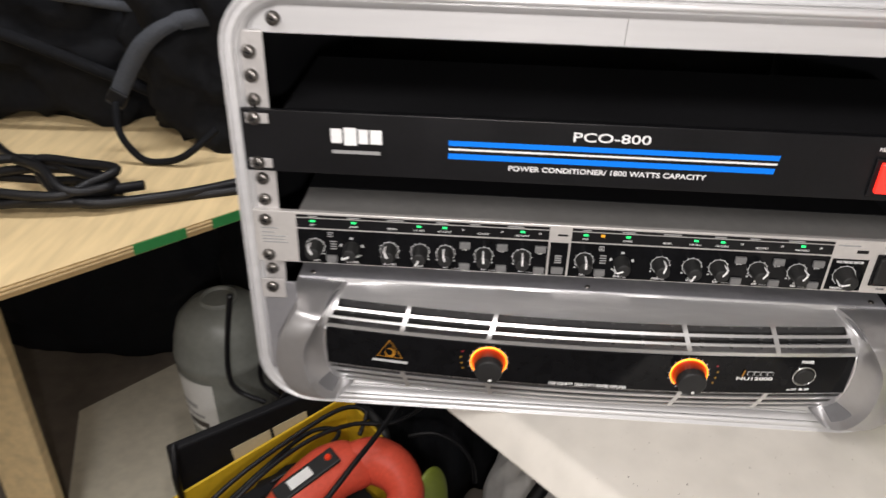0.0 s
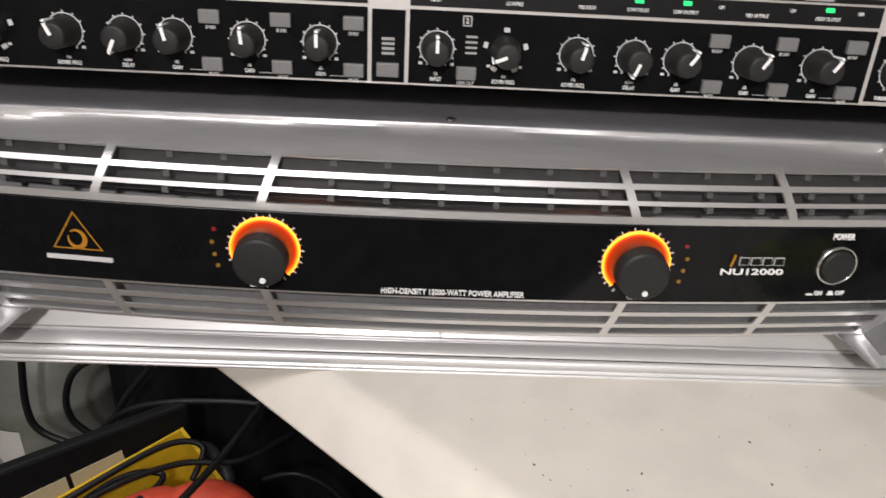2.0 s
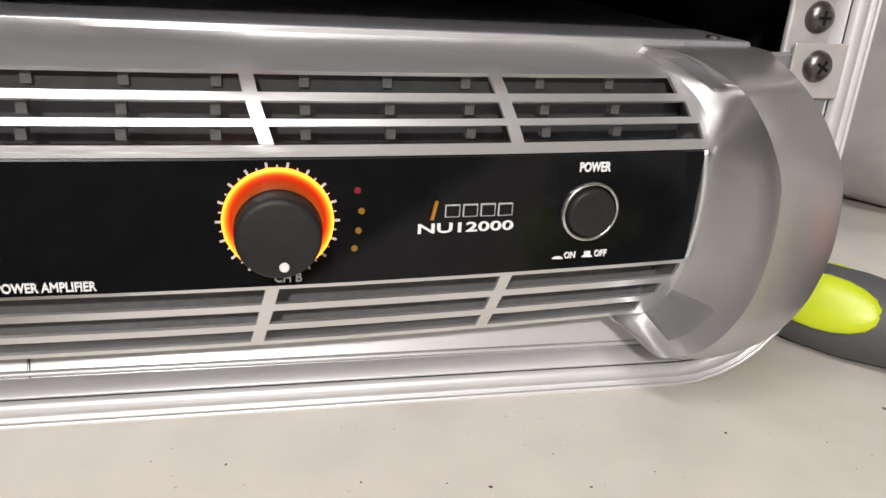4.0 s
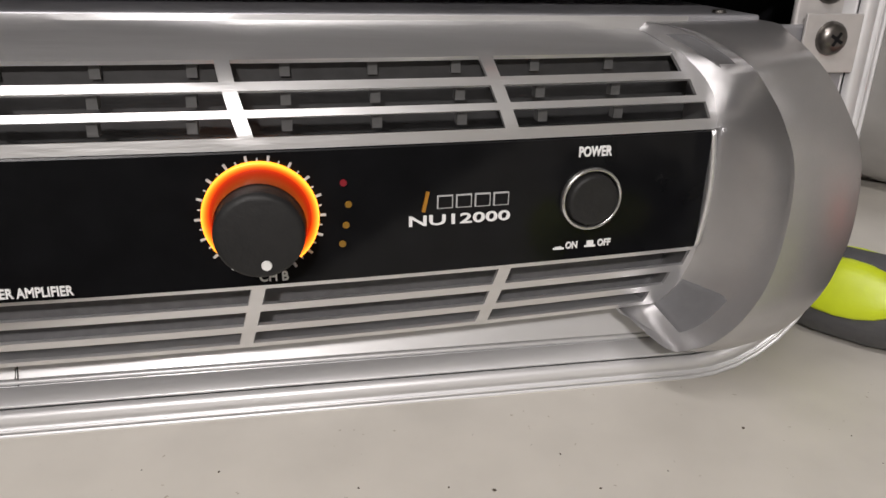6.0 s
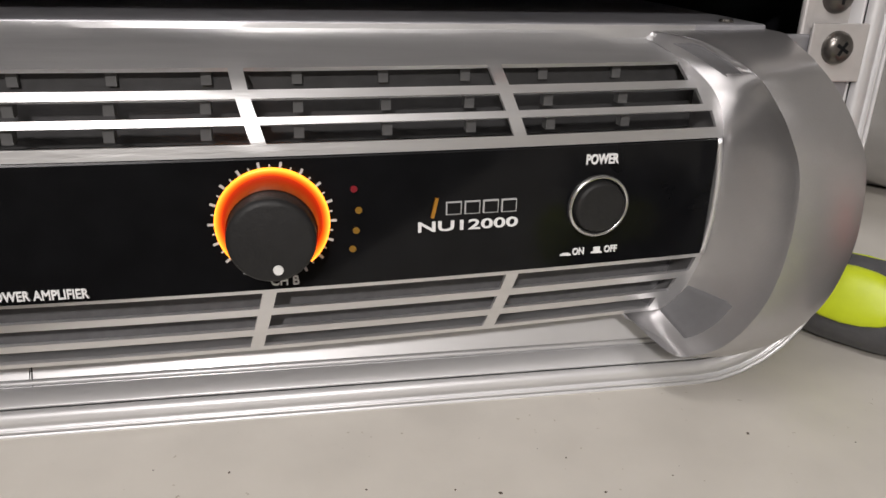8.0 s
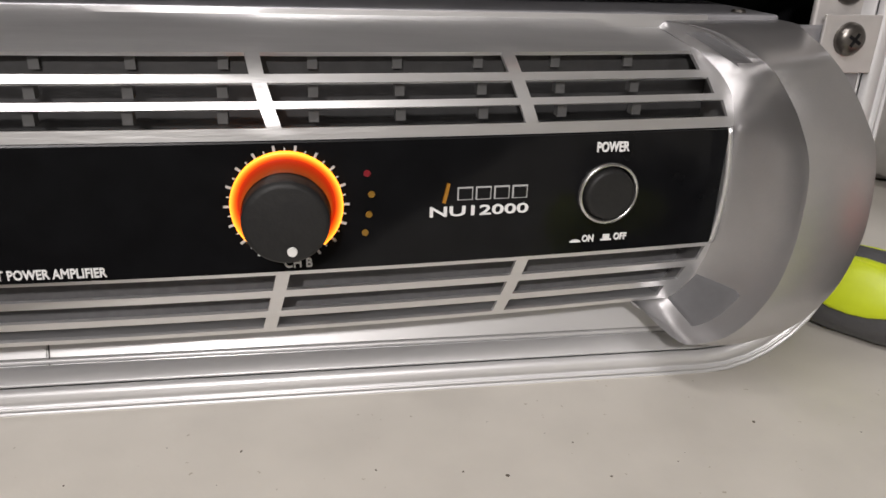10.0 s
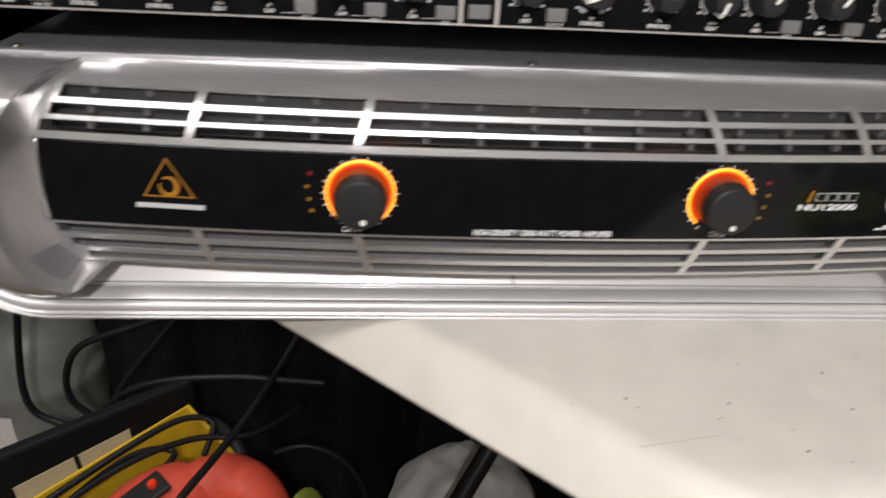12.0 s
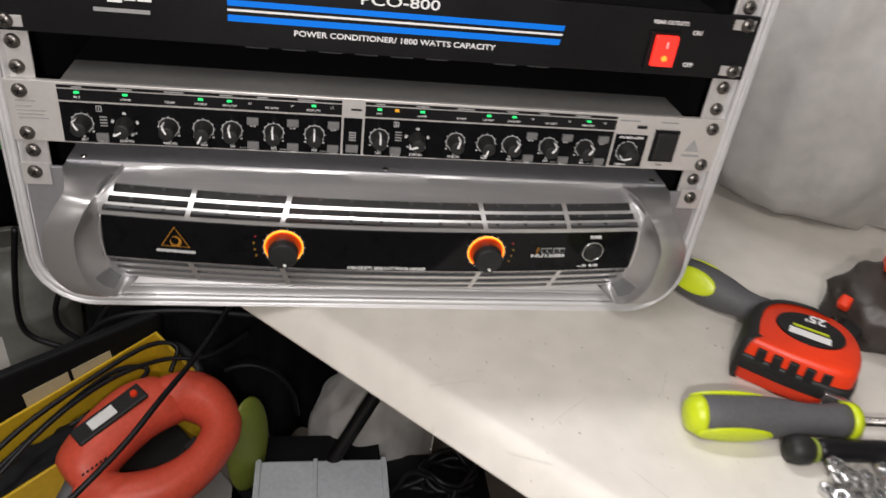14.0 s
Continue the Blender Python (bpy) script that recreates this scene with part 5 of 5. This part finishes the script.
def screwdriver(at, rz, length, shaft, r=0.0165, sides=(62, -75)):
    s = thing("screwdriver", "screwdriver with grey rubber grip and lime inlays, lying on the table", "screwdriver", at, "screwdrivers", rz=rz)
    k = length / 0.115
    prof = [(0.0, 0.004), (0.002, 0.010), (0.008, 0.0148), (0.022, 0.0165), (0.045, 0.0168), (0.066, 0.0150), (0.084, 0.0122), (0.096, 0.0120), (0.106, 0.0135), (0.113, 0.0128), (0.115, 0.009)]
    part("grip", lathe([(x * k, q * r / 0.0165) for x, q in prof]), GREY_RUBBER, s, "grey rubber grip", smooth=True, matrix=pose(0, 0, r))
    for ang in sides:
        bm = bmesh.new()
        bmesh.ops.create_uvsphere(bm, u_segments=20, v_segments=12, radius=1)
        for v in bm.verts:
            v.co = Vector((v.co.x * 0.027 * k, v.co.y * 0.0105, v.co.z * 0.0028))
        c, sn = math.cos(radians(ang)), math.sin(radians(ang))
        part("inlay", bm, LIME, s, "lime plastic inlay", smooth=True, matrix=pose(0.031 * k, r * 0.90 * sn * -1, r + r * 0.90 * c, ang, 0, 0))
    part("end_cap", lathe([(-0.0008, 0.004), (0.0012, 0.0106), (0.007 * k, 0.0150 * r / 0.0165), (0.010 * k, 0.0152 * r / 0.0165)]), LIME, s, "lime end cap", smooth=True, matrix=pose(0, 0, r))
    part("collar", lathe([(0.1125 * k, 0.0105), (0.113 * k, 0.0135), (0.119 * k, 0.0125), (0.120 * k, 0.008)]), LIME, s, "lime end collar", smooth=True, matrix=pose(0, 0, r))
    part("blade", lathe([(0.118 * k, 0.0033), (0.120 * k + shaft, 0.0033), (0.128 * k + shaft, 0.0015)], 12), SCREW, s, "dark steel shaft", smooth=True, matrix=pose(0, 0, r))
    return s


screwdriver((0.262, 0.035, TOP), -49, 0.088, 0.004)
screwdriver((0.203, -0.137, TOP), -4, 0.118, 0.10, 0.0150, (112, -62))


def tape_measure():
    t = thing("tape_measure", "orange-red and black tape measure lying on its side", "tape measure", (0.318, -0.078, TOP), rz=-35)
    outline = [(-0.040, -0.036), (-0.042, -0.010), (-0.038, 0.018), (-0.022, 0.034), (0.004, 0.038), (0.028, 0.028), (0.040, 0.006), (0.041, -0.020), (0.034, -0.036), (0.0, -0.039)]
    closed = spline(outline + outline[:1], 6)[:-1]

    def slab(z0, z1, scale, bev):
        prof = [(scale - bev, z0), (scale, z0 + bev * 0.03), (scale, z1 - bev * 0.05), (scale - bev * 0.5, z1 - bev * 0.012), (scale - bev, z1)]
        return grid_mesh([[(p.x * s, p.y * s, z) for p in closed] for s, z in prof], closed_u=True, cap=True)

    part("casing", slab(0.0, 0.040, 0.97, 0.10), TAPE_RED, t, "glossy orange-red casing", smooth=True)
    part("bumper", slab(0.012, 0.026, 1.02, 0.05), RUBBER, t, "black rubber bumper", smooth=True)
    bm = bmesh.new()
    bmesh.ops.create_cone(bm, cap_ends=True, segments=40, radius1=0.0255, radius2=0.0250, depth=0.0012)
    for v in bm.verts:
        v.co.y *= 0.78
    d = part("face_disc", bm, SATIN_BLACK, t, "black oval face", matrix=pose(0.002, 0.002, 0.0406))
    lettering("25'", 0.013, WHITE_INK, d, None, bold=0.0003, turn=pose(0.002, 0.0150, 0.0007, 0, 0, 180))
    part("brand_bar", box(-0.015, 0.015, -0.004, 0.004, 0.0006, 0.0009), WHITE_INK, d, matrix=pose(0, -0.0085, 0))
    part("brand_line", box(-0.013, 0.013, -0.0014, 0.0014, 0.0006, 0.0009), LIME, d, matrix=pose(0, -0.0005, 0))
    # rubber side grip with teeth
    for i in range(5):
        part("grip_tooth", box(-0.0035, 0.0035, -0.002, 0.002, 0.0, 0.013, 0.001), RUBBER, t, matrix=pose(-0.026 + 0.0115 * i, -0.0385 + 0.0006 * (i - 2) ** 2, 0.022, 0, 0, 0))
    part("grip_side", grid_mesh([[(p.x * s, p.y * s, z) for p in closed[59:] + closed[:28]] for s, z in ((1.0, 0.002), (1.05, 0.008), (1.05, 0.030), (1.0, 0.038), (0.93, 0.0410), (0.80, 0.0412))]), RUBBER, t, "black rubber back", smooth=True)
    part("hook", box(-0.008, 0.008, -0.003, 0.001, 0.004, 0.022, 0.0006), STEEL, t, matrix=pose(0.030, -0.0395, 0))


tape_measure()
k = thing("socket_driver", "short black tool with rounded head lying on the table", "tool", (0.272, -0.166, TOP), rz=-3)
k.matrix_basis = k.matrix_basis @ Matrix.Diagonal((0.85, 0.85, 0.85, 1))
part("head", lathe([(-0.010, 0.004), (-0.008, 0.010), (0.0, 0.0120), (0.008, 0.0115), (0.012, 0.008)]), RUBBER, k, smooth=True, matrix=pose(0, 0, 0.0122))
part("ring", lathe([(0.012, 0.0085), (0.0125, 0.0098), (0.0145, 0.0098), (0.015, 0.0085)]), OLIVE, k, "thin olive ring", smooth=True, matrix=pose(0, 0, 0.0122))
part("shank", lathe([(0.015, 0.0075), (0.02, 0.0090), (0.10, 0.0090), (0.105, 0.006)]), SATIN_BLACK, k, smooth=True, matrix=pose(0, 0, 0.0122))

rng = random.Random(5)
nut = bmesh.new()
hexa = [[(r * math.cos(a), r * math.sin(a), z) for a in (2 * math.pi * q / 6 for q in range(6))] for r, z in ((0.0048, 0), (0.0062, 0.0006), (0.0062, 0.0046), (0.0048, 0.0052), (0.0034, 0.0052), (0.0034, 0.0))]
nut = grid_mesh(hexa, closed_u=True, closed_v=True)
first = thing("hex_nut", "bright steel hexagon nut in a loose heap", "nut", (0.281, -0.194, TOP), "loose nuts")
part("nut", nut, STEEL, first)
for i in range(66):
    x, y = 0.268 + rng.random() * 0.085, -0.250 + rng.random() * 0.070
    layer = i % 3
    copy_thing(first, pose(x, y, TOP + 0.0052 * layer, rng.uniform(-8, 8) if layer == 0 else rng.uniform(-25, 25), rng.uniform(-25, 25) if layer else 0, rng.uniform(0, 60)))


def stripping_tool():
    t = thing("hand_tool", "dark brown hand tool with orange details on the table", "tool", (0.428, -0.022, TOP), rz=25)
    part("head", blob(0.052, 0.040, 0.030, 0.12, 3, 4, 2.0, 0.3), BROWN, t, "dark worn housing", smooth=True)
    part("window", lathe([(0.0, 0.010), (0.002, 0.013), (0.006, 0.013), (0.008, 0.010)], 20), TAPE_RED, t, "orange ring", smooth=True, matrix=pose(-0.010, -0.020, 0.046, 0, 60, 20))
    part("lever", box(-0.014, 0.014, -0.006, 0.006, 0, 0.008, 0.003), TAPE_RED, t, "orange lever", matrix=pose(0.004, 0.010, 0.053, 0, 6, 30))
    part("release_button", box(-0.006, 0.006, -0.005, 0.005, 0, 0.010, 0.003), TAPE_RED, t, "orange button", matrix=pose(-0.047, 0.010, 0.030, 0, -30, 10))
    part("grip", tube([(0.0, -0.01, 0.030), (0.04, -0.05, 0.026), (0.09, -0.075, 0.022)], 0.021, 14, 6, lambda q: 1 - 0.25 * q), RUBBER, t, "black moulded grip", smooth=True)
    part("slide_frame", tube([(-0.030, -0.010, 0.048), (0.0, -0.032, 0.050), (0.030, -0.026, 0.052), (0.020, 0.0, 0.056)], 0.0035, 8, 6), GREY_RUBBER, t, "grey window frame", smooth=True)
    part("jaw", box(-0.020, 0.020, -0.010, 0.010, 0, 0.020, 0.005), RUBBER, t, matrix=pose(-0.052, -0.004, 0.004, 0, 0, 15))
    for i in range(4):
        part("wire", tube([(-0.03 + 0.012 * i, -0.035, 0.018), (-0.02 + 0.012 * i, -0.065, 0.006), (0.01 + 0.012 * i, -0.10, 0.004)], 0.0016, 6, 5), STEEL if i % 2 else RUBBER, t, smooth=True)


stripping_tool()

# pale sack beside the rack
sack = thing("pale_sack", "large creased grey-white plastic sack standing on the table", "sack", (0.525, 0.235, TOP))
bm = blob(0.205, 0.165, 0.27, 0.05, 2.0, 5, 13.0, 0.12, 0.75)
for v in bm.verts:
    a = math.atan2(v.co.y, v.co.x)
    f = 0.016 * noise.noise(Vector((a * 5, v.co.z * 4, 1))) + 0.010 * noise.noise(Vector((a * 9, v.co.z * 12, 5))) + 0.005 * noise.noise(Vector((a * 26, v.co.z * 9, 3)))
    v.co += Vector((math.cos(a), math.sin(a), 0)) * f
part("body", bm, SACK, sack, smooth=True)
part("neck", tube([(0.0, 0.0, 0.47), (0.01, 0.0, 0.52), (0.02, 0.01, 0.58)], 0.05, 14, 5, lambda q: 1 + 0.6 * (q - 0.4) ** 2), SACK, sack, smooth=True)

# crumbs and grit on the table
grit = bmesh.new()
for i in range(260):
    x, y = rng.uniform(-0.02, 0.33), rng.uniform(-0.30, -0.02)
    if 0.706 * x + 0.708 * y < -0.028:
        continue
    q = rng.choice((0.00012, 0.00018, 0.00025, 0.00032, 0.0004, 0.0006))
    crumb = bmesh.new()
    bmesh.ops.create_icosphere(crumb, subdivisions=1, radius=q)
    for v in crumb.verts:
        v.co = Vector((v.co.x * rng.uniform(0.6, 1.5), v.co.y * rng.uniform(0.5, 1.2), max(v.co.z * 0.6, -0.3 * q) + 0.3 * q))
    merge(grit, crumb, pose(x, y, TOP, 0, 0, rng.uniform(0, 180)))
tagged(part("grit", grit, GRIT), "dark crumbs of grit on the white table", "grit", kind="stuff")
